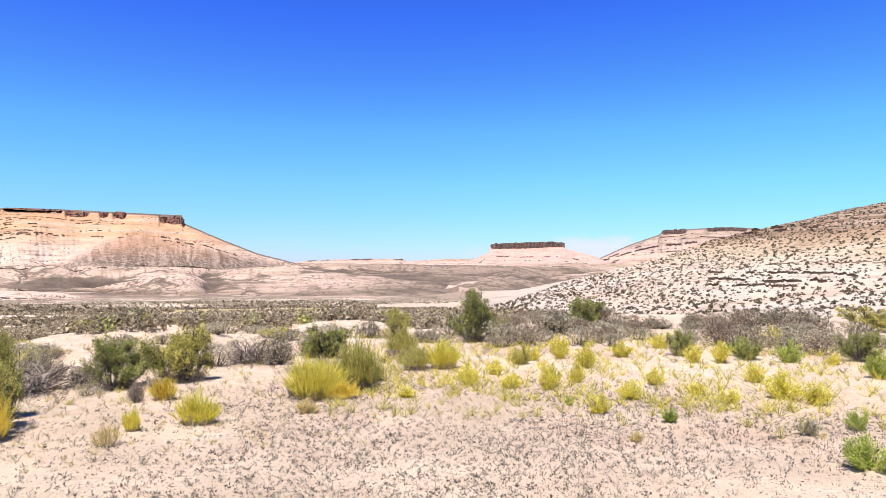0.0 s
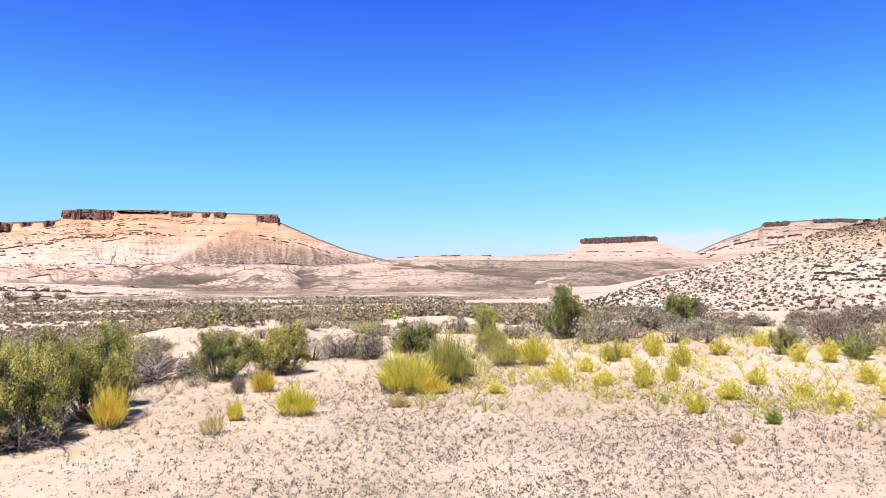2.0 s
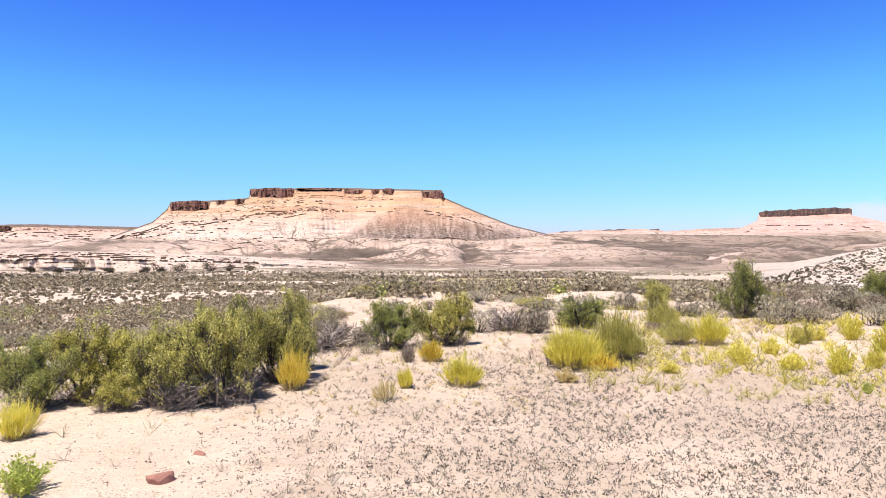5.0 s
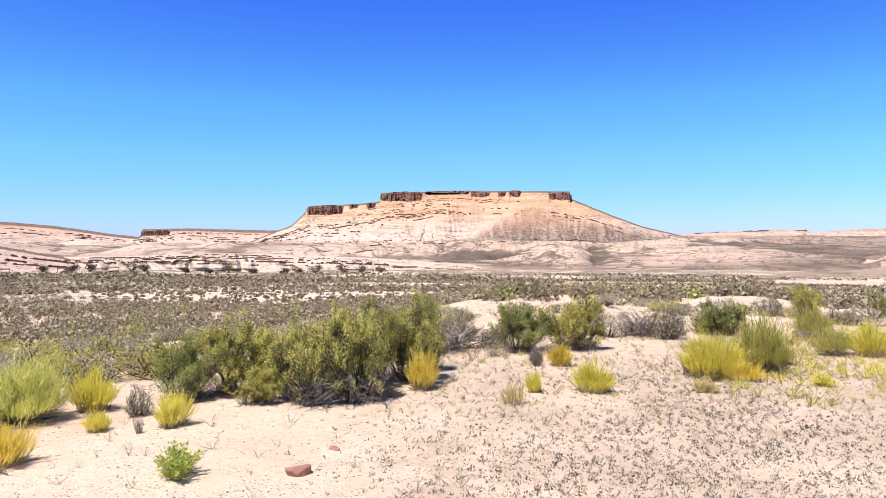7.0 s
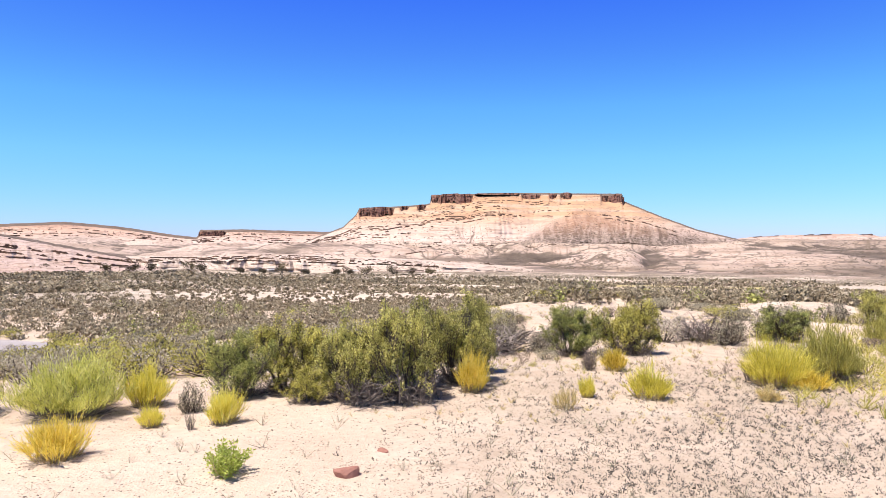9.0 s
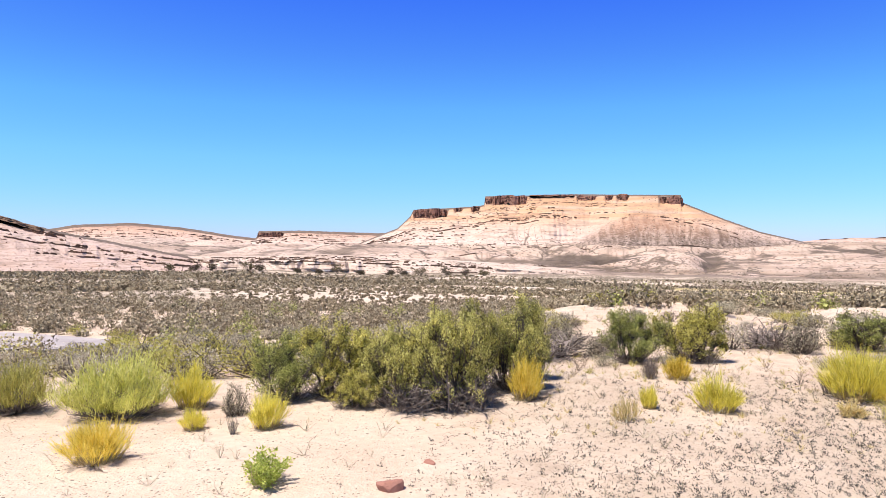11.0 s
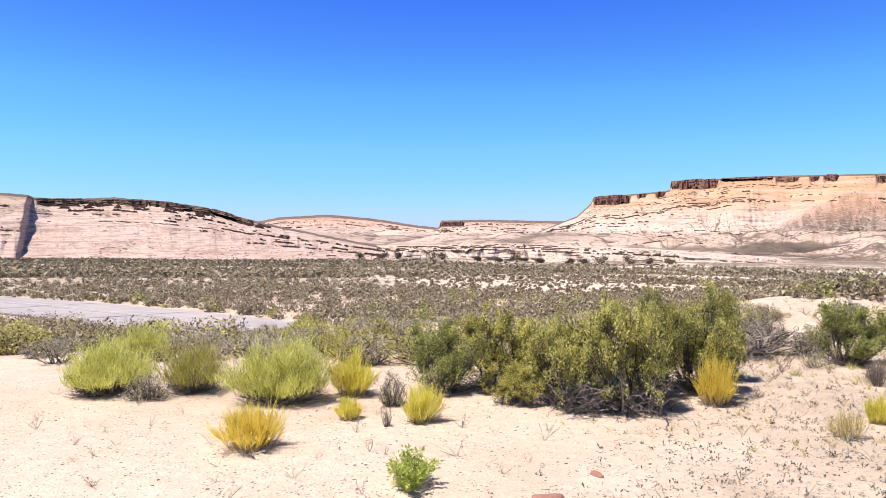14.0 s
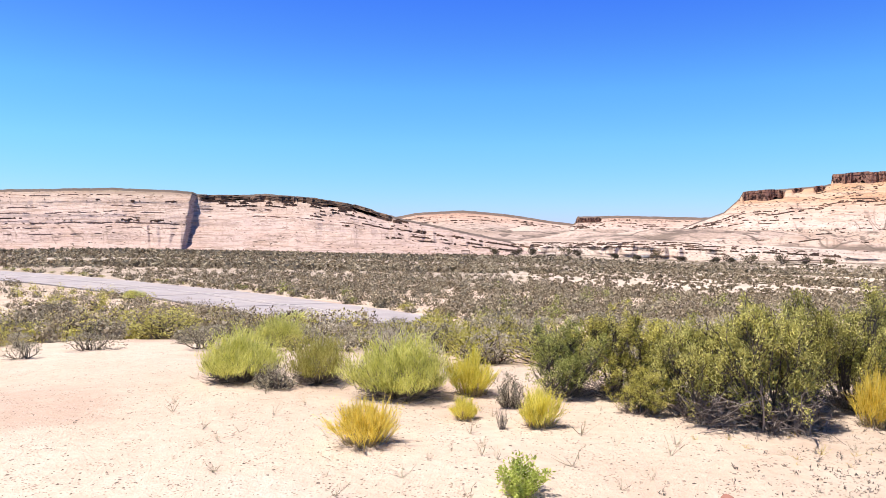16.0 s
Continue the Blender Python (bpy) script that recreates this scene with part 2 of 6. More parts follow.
def rock_material(name, bands, base_z, top_z, brush=0.5, brush_scale=0.1, warp=14.0, bed=0.22, veg_and_shade=(0.17, 0.135, 0.10), streak=(0.7, 90.0, 0.01), fan=None, dark_beds=0.5, pale=0.3, rills=None, rill=0.8, floor=0.0, crack=0.0, fleck=None, flat_top=None, joints=0.0):
    """Bedded clay and rock: bands of colour by height, thin beds, brush that thickens where a coarse noise has it."""
    n = Nodes(name)
    x, y, z = n.split(n.pos)
    lift = n.calc("MULTIPLY_ADD", n.calc("SUBTRACT", n.noise(0.012, 4), 0.5), warp, z)
    fac = n.calc("DIVIDE", n.calc("SUBTRACT", lift, base_z), top_z - base_z, clamp=True)
    col = n.ramp(fac, *bands)
    beds = n.noise(bed, 4, n.scaled(n.pos, (0.06, 0.06, 1.0)))
    col = n.mix(n.span(beds, 0.55, 0.62, 0, dark_beds), col, (0.24, 0.17, 0.125))
    col = n.mix(n.span(n.noise(bed * 0.6, 3, n.scaled(n.pos, (0.05, 0.05, 1.0))), 0.5, 0.62, 0, pale + 0.15 if pale else 0.0), col, (0.62, 0.51, 0.43))
    col = n.mix(n.span(n.noise(0.05, 5), 0.4, 0.7, 0.0, 0.35), col, (0.42, 0.27, 0.19))
    col = n.mix(n.span(n.noise(0.018, 6), 0.48, 0.66, 0.0, pale), col, (0.62, 0.50, 0.41))
    rubble = n.calc("MULTIPLY", n.span(n.noise(0.03, 4), 0.54, 0.66), n.span(n.noise(0.45, 4), 0.48, 0.6))
    col = n.mix(n.calc("MULTIPLY", rubble, dark_beds), col, (0.26, 0.19, 0.145))
    # brush, silt and painted-in shade in the draws that run down the slope
    turn = n.calc("ARCTAN2", n.calc("MULTIPLY", x, -1.0), y)
    run_down = n.nodes.new("ShaderNodeCombineXYZ")
    n.put(run_down.inputs[0], n.calc("MULTIPLY_ADD", n.noise(0.02, 3), streak[1] * 0.02, n.calc("MULTIPLY", turn, streak[1])))
    n.put(run_down.inputs[1], n.calc("MULTIPLY", z, streak[2]))
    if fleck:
        # broken ends of thin hard beds, with the shade under them put into the colour
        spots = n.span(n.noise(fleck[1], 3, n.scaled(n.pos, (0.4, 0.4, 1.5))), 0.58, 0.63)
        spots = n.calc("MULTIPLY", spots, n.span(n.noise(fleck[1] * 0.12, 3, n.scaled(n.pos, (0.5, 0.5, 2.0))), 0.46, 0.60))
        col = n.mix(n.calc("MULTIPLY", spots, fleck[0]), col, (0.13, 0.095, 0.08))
    if crack:
        split = n.span(n.noise(0.30, 3, n.scaled(n.pos, (1, 1, 0.4))), 0.50, 0.58)
        col = n.mix(n.calc("MULTIPLY", split, crack), col, (0.035, 0.022, 0.02))
        col = n.mix(n.span(n.noise(0.12, 3), 0.55, 0.65, 0, 0.6), col, (0.33, 0.19, 0.14))
    if floor:
        # draw floors: grey brush, with shade between the mounds put into the colour
        wash_and_shade = n.span(n.calc("MULTIPLY_ADD", n.calc("SUBTRACT", n.noise(0.04, 5), 0.5), 0.7, n.field("draw")), 0.60, 0.74)
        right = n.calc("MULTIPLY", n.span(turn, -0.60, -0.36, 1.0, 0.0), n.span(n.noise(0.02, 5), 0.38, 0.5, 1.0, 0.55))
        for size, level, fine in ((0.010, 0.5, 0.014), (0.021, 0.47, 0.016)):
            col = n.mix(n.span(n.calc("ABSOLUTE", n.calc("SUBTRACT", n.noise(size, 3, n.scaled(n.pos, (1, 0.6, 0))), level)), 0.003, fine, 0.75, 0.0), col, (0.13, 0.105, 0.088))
        wash_and_shade = n.calc("MULTIPLY", wash_and_shade, n.span(turn, -0.10, 0.12, 1.0, 0.6))
        col = n.mix(n.calc("MULTIPLY", n.calc("MAXIMUM", wash_and_shade, right), floor), col, n.ramp(n.noise(0.05, 5), (0.35, (0.09, 0.073, 0.062)), (0.65, (0.18, 0.145, 0.122))))
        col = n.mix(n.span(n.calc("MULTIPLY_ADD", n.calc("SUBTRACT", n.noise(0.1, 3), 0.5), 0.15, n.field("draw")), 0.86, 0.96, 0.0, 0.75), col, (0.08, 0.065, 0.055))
    lines = n.calc("MULTIPLY", n.field("rill"), rill)
    if rills:
        lines = n.calc("MULTIPLY", lines, n.calc("MULTIPLY", n.span(lift, rills[0] - 5, rills[0] + 5), n.span(lift, rills[1] - 9, rills[1] + 9, 1, 0)))
    col = n.mix(lines, col, veg_and_shade)
    if fan:
        # a fan of grey-brown wash that spreads from its apex down both sides
        aside = n.calc("SUBTRACT", turn, fan[0])
        top = n.calc("SUBTRACT", fan[1], n.calc("MAXIMUM", n.calc("MULTIPLY", aside, 620.0), n.calc("MULTIPLY", n.calc("ADD", aside, 0.05), -230.0)))
        above = n.calc("SUBTRACT", n.calc("MULTIPLY_ADD", n.noise(1.0, 5, run_down.outputs[0]), 20.0, z), top)
        scrub = n.span(n.noise(0.16, 5, n.scaled(n.pos, (1, 1, 0.5))), 0.36, 0.58, 0.6, 1.0)
        col = n.mix(n.calc("MULTIPLY", n.span(above, 4, 26, 1, 0), n.calc("MULTIPLY", scrub, n.span(n.noise(2.2, 4, run_down.outputs[0]), 0.36, 0.58, 0.62, 1.0))), col, n.ramp(n.calc("DIVIDE", n.calc("ADD", z, 10.0), 45.0, clamp=True), (0.0, (0.085, 0.07, 0.06)), (0.45, (0.125, 0.095, 0.078)), (0.75, (0.23, 0.145, 0.105)), (1.0, (0.34, 0.20, 0.135))))
        col = n.mix(n.calc("MULTIPLY", n.calc("MULTIPLY", n.field("rill"), 0.4), n.span(above, 12, 26, 1, 0)), col, (0.12, 0.085, 0.065))
    thick = n.calc("MULTIPLY", n.span(n.noise(0.008, 4), 0.35, 0.65), brush)
    dots = n.span(n.cells(brush_scale), n.calc("MULTIPLY", thick, 0.55), n.calc("MULTIPLY_ADD", thick, 0.6, 0.08), 1, 0)
    col = n.mix(n.calc("MULTIPLY", dots, 0.85), col, veg_and_shade)
    if joints:
        # thin upright cracks and the stains that run from them
        upright = n.noise(0.32, 4, n.scaled(n.pos, (1, 1, 0.22)))
        split = n.calc("MULTIPLY", n.span(n.calc("ABSOLUTE", n.calc("SUBTRACT", upright, 0.5)), 0.004, 0.022, 1, 0), n.span(n.noise(0.06, 3), 0.42, 0.6))
        col = n.mix(n.calc("MULTIPLY", split, joints), col, (0.20, 0.15, 0.13))
        col = n.mix(n.span(n.noise(0.9, 4, n.scaled(n.pos, (1, 1, 0.5))), 0.52, 0.68, 0.0, joints * 0.6), col, (0.34, 0.26, 0.225))
        col = n.mix(n.span(n.noise(0.55, 3, n.scaled(n.pos, (0.12, 0.12, 1.6))), 0.53, 0.60, 0.0, joints * 0.8), col, (0.33, 0.25, 0.215))
    if flat_top:
        col = n.mix(n.calc("MULTIPLY", n.field("plateau"), n.span(n.noise(0.06, 4), 0.3, 0.6, 0.75, 1.0)), col, flat_top)
    n.bump(n.calc("ADD", n.noise(0.35, 5), n.calc("MULTIPLY", beds, 0.8)), 0.7, 1.2)
    return n.done(col, 0.95, 0.1)


CREAM, PINK, ORANGE, GREY, WHITE = (0.60, 0.445, 0.36), (0.58, 0.42, 0.375), (0.60, 0.37, 0.24), (0.30, 0.235, 0.20), (0.68, 0.55, 0.50)
M = {
    "ground": ground_material(),
    "mesa": rock_material("mesa_clay", [(0.0, GREY), (0.12, (0.46, 0.37, 0.30)), (0.20, WHITE), (0.34, (0.62, 0.49, 0.43)), (0.46, CREAM), (0.58, ORANGE), (0.75, (0.57, 0.37, 0.23)), (1.0, (0.52, 0.29, 0.17))], -14, 92, 0.35, 0.12, streak=(0.75, 110.0, 0.012), fan=(-0.15, 40.0), rills=(-6, 30), rill=0.9, veg_and_shade=(0.095, 0.075, 0.063), fleck=(0.85, 0.30), joints=0.25, flat_top=(0.14, 0.11, 0.095)),
    "foothill": rock_material("foothill_clay", [(0.0, (0.15, 0.12, 0.10)), (0.16, (0.21, 0.17, 0.142)), (0.26, (0.50, 0.395, 0.34)), (0.42, (0.58, 0.46, 0.40)), (0.60, (0.48, 0.38, 0.32)), (0.76, (0.54, 0.43, 0.365)), (1.0, (0.36, 0.285, 0.225))], -26, 12, 0.5, 0.22, 16.0, 0.3, veg_and_shade=(0.13, 0.10, 0.075), floor=0.95, rill=0.5, fleck=(0.6, 0.35), dark_beds=0.35),
    "butte": rock_material("butte_clay", [(0.0, GREY), (0.2, (0.52, 0.39, 0.36)), (0.6, (0.58, 0.39, 0.37)), (1.0, (0.56, 0.36, 0.31))], 0, 110, 0.25, 0.05, rill=0.25),
    "far_mesa": rock_material("far_mesa_clay", [(0.0, GREY), (0.35, PINK), (0.6, (0.48, 0.38, 0.36)), (1.0, (0.36, 0.29, 0.25))], 0, 170, 0.4, 0.05, rill=0.5, dark_beds=0.7, bed=0.1, flat_top=(0.16, 0.13, 0.12)),
    "low_mesa": rock_material("low_mesa_clay", [(0.0, PINK), (0.6, PINK), (1.0, (0.34, 0.24, 0.20))], 0, 60, 0.2, 0.05),
    "hills": rock_material("rolling_clay", [(0.0, GREY), (0.3, WHITE), (0.55, (0.60, 0.44, 0.375)), (0.8, (0.58, 0.38, 0.29)), (1.0, (0.40, 0.26, 0.205))], -14, 44, 0.5, 0.08, rill=0.7, dark_beds=0.6, joints=0.3, veg_and_shade=(0.13, 0.10, 0.085), fleck=(0.8, 0.22), flat_top=(0.15, 0.115, 0.095)),
    "cliff": rock_material("pale_cliff", [(0.0, (0.56, 0.435, 0.40)), (0.35, (0.58, 0.455, 0.42)), (0.6, (0.60, 0.48, 0.44)), (0.88, (0.56, 0.45, 0.39)), (1.0, (0.30, 0.24, 0.18))], -10, 27, 0.2, 0.3, 3.0, 1.3, rill=0.55, rills=(-8, 22), dark_beds=0.6, pale=0.12, joints=0.6, fleck=(0.9, 0.75), veg_and_shade=(0.16, 0.12, 0.095), flat_top=(0.125, 0.10, 0.085)),
    # the rills' dark colour paints the shade in the bluff's upright cuts
    "bluff": rock_material("white_bluff", [(0.0, (0.62, 0.52, 0.46)), (0.7, (0.66, 0.56, 0.50)), (1.0, (0.50, 0.40, 0.34))], -24, -4, 0.3, 0.3, 3.0, 0.6, veg_and_shade=(0.12, 0.09, 0.07), rill=0.95, rills=(-15, -8), joints=0.5, fleck=(0.9, 0.6)),
    "side_hill": rock_material("ashy_hillside", [(0.0, (0.50, 0.46, 0.42)), (0.30, (0.55, 0.50, 0.45)), (0.42, (0.52, 0.44, 0.34)), (0.56, (0.40, 0.31, 0.215)), (0.66, (0.22, 0.16, 0.115)), (1.0, (0.20, 0.155, 0.115))], -8, 22, 0.55, 0.8, 3.0, 1.2, dark_beds=0.35, rill=0.0, veg_and_shade=(0.10, 0.08, 0.06)),
    "caprock": rock_material("caprock", [(0.0, (0.15, 0.085, 0.07)), (1.0, (0.27, 0.145, 0.118))], 0, 100, 0.0, 0.1, 30.0, 0.5, dark_beds=0.2, pale=0.0, crack=0.85),
    "green": plant_material("green_leaf", (0.075, 0.075, 0.025), (0.44, 0.425, 0.125), (0.90, 0.85, 0.33), 0.24),
    "dark": plant_material("dark_green_leaf", (0.06, 0.07, 0.027), (0.30, 0.325, 0.10), (0.68, 0.69, 0.25), 0.24),
    "limeleaf": plant_material("lime_leaf", (0.12, 0.115, 0.03), (0.58, 0.54, 0.14), (0.94, 0.88, 0.34), 0.28),
    "fresh": plant_material("fresh_green_leaf", (0.16, 0.20, 0.04), (0.44, 0.52, 0.11), (0.68, 0.72, 0.25), 0.38),
    "yellow": plant_material("yellow_bloom", (0.36, 0.31, 0.05), (0.84, 0.77, 0.14), (0.95, 0.90, 0.34), 0.4),
    "gold": plant_material("golden_bloom", (0.40, 0.28, 0.04), (0.86, 0.71, 0.13), (0.95, 0.84, 0.30), 0.4),
    "lime": plant_material("lime_bloom", (0.28, 0.29, 0.07), (0.72, 0.72, 0.21), (0.92, 0.90, 0.42), 0.42),
    "olive": plant_material("olive_bloom", (0.24, 0.22, 0.06), (0.52, 0.49, 0.14), (0.74, 0.68, 0.25), 0.36),
    "straw": plant_material("straw", (0.52, 0.42, 0.17), (0.72, 0.61, 0.30), (0.82, 0.72, 0.45), 0.45),
    "grey": plant_material("grey_sage_leaf", (0.16, 0.145, 0.105), (0.42, 0.385, 0.28), (0.70, 0.655, 0.52), 0.28),
    "pale": plant_material("pale_sage_leaf", (0.26, 0.23, 0.17), (0.54, 0.49, 0.385), (0.74, 0.69, 0.57), 0.28),
    "brown": plant_material("brown_twig_leaf", (0.12, 0.09, 0.07), (0.29, 0.23, 0.175), (0.48, 0.40, 0.32), 0.2),
    "mauve": plant_material("mauve_forb", (0.07, 0.062, 0.053), (0.20, 0.18, 0.155), (0.42, 0.38, 0.33), 0.2),
    "olive_far": plant_material("dusty_tree_leaf", (0.07, 0.06, 0.035), (0.16, 0.135, 0.08), (0.28, 0.24, 0.15), 0.2),
    "cover_grey": plant_material("grey_scrub", (0.08, 0.068, 0.05), (0.32, 0.275, 0.19), (0.64, 0.565, 0.425), 0.08),
    "cover_brown": plant_material("brown_scrub", (0.06, 0.047, 0.034), (0.24, 0.195, 0.13), (0.50, 0.42, 0.295), 0.06),
    "hill_scrub": plant_material("dark_hill_scrub", (0.05, 0.042, 0.03), (0.105, 0.09, 0.064), (0.20, 0.17, 0.12), 0.12),
    "ledge": rock_material("weathered_ledge", [(0.0, (0.10, 0.07, 0.055)), (1.0, (0.17, 0.115, 0.09))], -30, 100, 0.0, 0.1, 6.0, 0.6, pale=0.0),
    "pale_ledge": rock_material("weathered_pale_ledge", [(0.0, (0.26, 0.19, 0.16)), (1.0, (0.34, 0.26, 0.22))], -30, 100, 0.0, 0.1, 6.0, 0.6, pale=0.0),
    "far_cap": rock_material("hazy_caprock", [(0.0, (0.085, 0.065, 0.066)), (1.0, (0.135, 0.10, 0.10))], 0, 200, 0.0, 0.05, 30.0, 0.2, dark_beds=0.2, pale=0.0, crack=0.35),
    "bark": bark_material("grey_bark", (0.05, 0.04, 0.035), (0.20, 0.17, 0.145)),
    "dead": bark_material("weathered_deadwood", (0.08, 0.066, 0.06), (0.36, 0.31, 0.285)),
    "tan_stem": bark_material("tan_stem", (0.32, 0.24, 0.12), (0.62, 0.52, 0.28)),
}


def stone_material(name, dark, light):
    n = Nodes(name)
    info = n.nodes.new("ShaderNodeObjectInfo")
    fac = n.calc("ADD", n.calc("MULTIPLY", n.noise(9, 5), 0.8), n.calc("MULTIPLY", n.island, 0.4))
    n.bump(n.noise(40, 5), 0.6, 0.02)
    return n.done(n.ramp(n.calc("MULTIPLY_ADD", info.outputs["Random"], 0.1, fac), (0.25, dark), (0.85, light)), 0.85)


M["red_stone"] = stone_material("red_sandstone", (0.20, 0.085, 0.065), (0.42, 0.22, 0.175))
M["pebble"] = stone_material("pebble", (0.05, 0.04, 0.034), (0.34, 0.27, 0.22))


def slab_material():
    n = Nodes("worn_paving")
    col = n.ramp(n.noise(0.8, 5), (0.3, (0.33, 0.305, 0.32)), (0.7, (0.45, 0.42, 0.43)))
    col = n.mix(n.span(n.noise(0.35, 4), 0.5, 0.7, 0, 0.5), col, (0.50, 0.44, 0.40))
    col = n.mix(n.span(n.cells(60), 0.1, 0.3, 0.25, 0), col, (0.16, 0.15, 0.15))
    n.bump(n.noise(80, 3), 0.3, 0.01)
    return n.done(col, 0.85)


M["slab"] = slab_material()


def plain(name, dark, light, scale=3.0, rough=0.8):
    n = Nodes(name)
    return n.done(n.ramp(n.noise(scale, 4), (0.3, dark), (0.7, light)), rough)


M["joint"] = plain("dark_joint", (0.05, 0.045, 0.04), (0.09, 0.08, 0.07))
M["edge_line"] = plain("worn_white_line", (0.40, 0.37, 0.36), (0.62, 0.60, 0.58), 4)
M["roof"] = plain("shelter_roof", (0.09, 0.06, 0.05), (0.14, 0.10, 0.08))
M["timber"] = plain("shelter_timber", (0.16, 0.11, 0.08), (0.24, 0.18, 0.13))
M["white_paint"] = plain("pale_painted_metal", (0.70, 0.68, 0.64), (0.80, 0.78, 0.75))


# ---- mesh helpers ----
# the lie of the land: height by bearing (degrees, left of +y is positive) and distance
BEARINGS = [-180, -75, -50, -30, -10, 10, 30, 60, 180]
RANGES = [0, 8, 14, 25, 45, 90, 200, 420, 600, 900, 1400, 2500, 4900]
HEIGHTS = {
    -180: [.08, .08, .1, .1, .1, .2, 1, 4, 6, 10, 15, 20, 25],
    -75: [.08, .08, .1, -.1, -.8, -2.5, -6, -10, -9, -6, 0, 8, 20],
    -50: [.08, .10, .1, -.2, -1.2, -4, -9.5, -18, -20, -14, 0, 8, 20],
    -30: [.08, .10, .0, -.45, -1.7, -4.6, -10.3, -20.5, -22, -12, 6, 8, 20],
    -10: [.08, .08, -.05, -.6, -2.0, -4.8, -10.2, -20.0, -21, -11, 4, 8, 20],
    10: [.08, .06, -.35, -1.5, -2.6, -4.8, -9.6, -18.6, -18, -8, 2, 8, 20],
    30: [.08, .02, -.5, -1.75, -2.3, -3.7, -7.5, -14.5, -16, -8, 0, 8, 20],
    60: [.08, .0, -.4, -1.45, -2.1, -2.7, -4.9, -9.4, -9, -5, 0, 8, 20],
}
HEIGHTS[180] = HEIGHTS[-180]


def lattice(ix, iy, seed):
    h = (ix.astype(np.int64) * 374761393 + iy.astype(np.int64) * 668265263 + seed * 974711) & 0x7FFFFFFF
    h = ((h ^ (h >> 13)) * 1274126177) & 0x7FFFFFFF
    return ((h ^ (h >> 16)) & 0xFFFF) / 65535.0


def vnoise(x, y, seed=0):
    """Smooth noise from -1 to 1."""
    x, y = np.asarray(x, float), np.asarray(y, float)
    ix, iy = np.floor(x), np.floor(y)
    u, v = x - ix, y - iy
    u, v = u * u * (3 - 2 * u), v * v * (3 - 2 * v)
    a, b = lattice(ix, iy, seed), lattice(ix + 1, iy, seed)
    c, d = lattice(ix, iy + 1, seed), lattice(ix + 1, iy + 1, seed)
    return 2 * ((a * (1 - u) + b * u) * (1 - v) + (c * (1 - u) + d * u) * v) - 1


def fbm(x, y, octaves=4, seed=0):
    out, amp = 0.0, 0.5
    for k in range(octaves):
        out = out + amp * vnoise(np.asarray(x) * 2**k + 17.3 * k, np.asarray(y) * 2**k - 9.1 * k, seed + k)
        amp *= 0.5
    return out


def ridged(x, y, octaves=3, seed=0):
    out, amp = 0.0, 0.5
    for k in range(octaves):
        out = out + amp * (1 - np.abs(vnoise(np.asarray(x) * 2**k + 5.7 * k, np.asarray(y) * 2**k + 3.1 * k, seed + k)))
        amp *= 0.5
    return out


def ease(a, b, v):
    v = np.clip((np.asarray(v, float) - a) / (b - a), 0, 1)
    return v * v * (3 - 2 * v)


def draw_of(x, y):
    """Where the draws run between the far mounds: 1 on their floors."""
    wx = x + 40 * fbm(x / 150, y / 150, 2, 31)
    return ridged(wx / 125, y / 125, 3, 22) / 0.875


def ground_z(x, y):
    x, y = np.asarray(x, float), np.asarray(y, float)
    r = np.hypot(x, y)
    az = np.degrees(np.arctan2(-x, y))
    u = np.log(r + 6)
    stops = np.log(np.array(RANGES, float) + 6)
    cols = np.stack([np.interp(u, stops, HEIGHTS[b]) for b in BEARINGS])
    k = np.clip(np.searchsorted(BEARINGS, az) - 1, 0, len(BEARINGS) - 2)
    lo, hi = np.array(BEARINGS)[k], np.array(BEARINGS)[k + 1]
    w = (az - lo) / (hi - lo)
    w = w * w * (3 - 2 * w)
    z = np.take_along_axis(cols, k[None], 0)[0] * (1 - w) + np.take_along_axis(cols, k[None] + 1, 0)[0] * w
    # small undulation by the feet, dunes behind the first shrubs, rolls and gullies far off
    z = z + 0.03 * fbm(x / 1.7, y / 1.7, 3, 3) * ease(1, 5, r) * (1 - ease(30, 60, r))
    dune = ease(-36, -26, az) * (1 - ease(-5, 4, az)) * ease(11, 15, r) * (1 - ease(30, 50, r))
    z = z + 0.75 * dune * (fbm(x / 5.0 + 3, y / 3.2, 3, 8) + 0.1)
    flat = ease(25, 34, az) * ease(20, 26, r) * (1 - ease(75, 100, r))
    roll = ease(40, 120, r) * (1 - flat)
    z = z + roll * (0.5 * fbm(x / 22, y / 22, 3, 11) + 1.6 * ease(150, 400, r) * fbm(x / 90, y / 90, 4, 12))
    hills = ease(560, 800, r)
    z = z + hills * (16 * fbm(x / 230, y / 230, 3, 21) - 15 * (draw_of(x, y) - 0.6))
    return z


rng = np.random.default_rng(7)


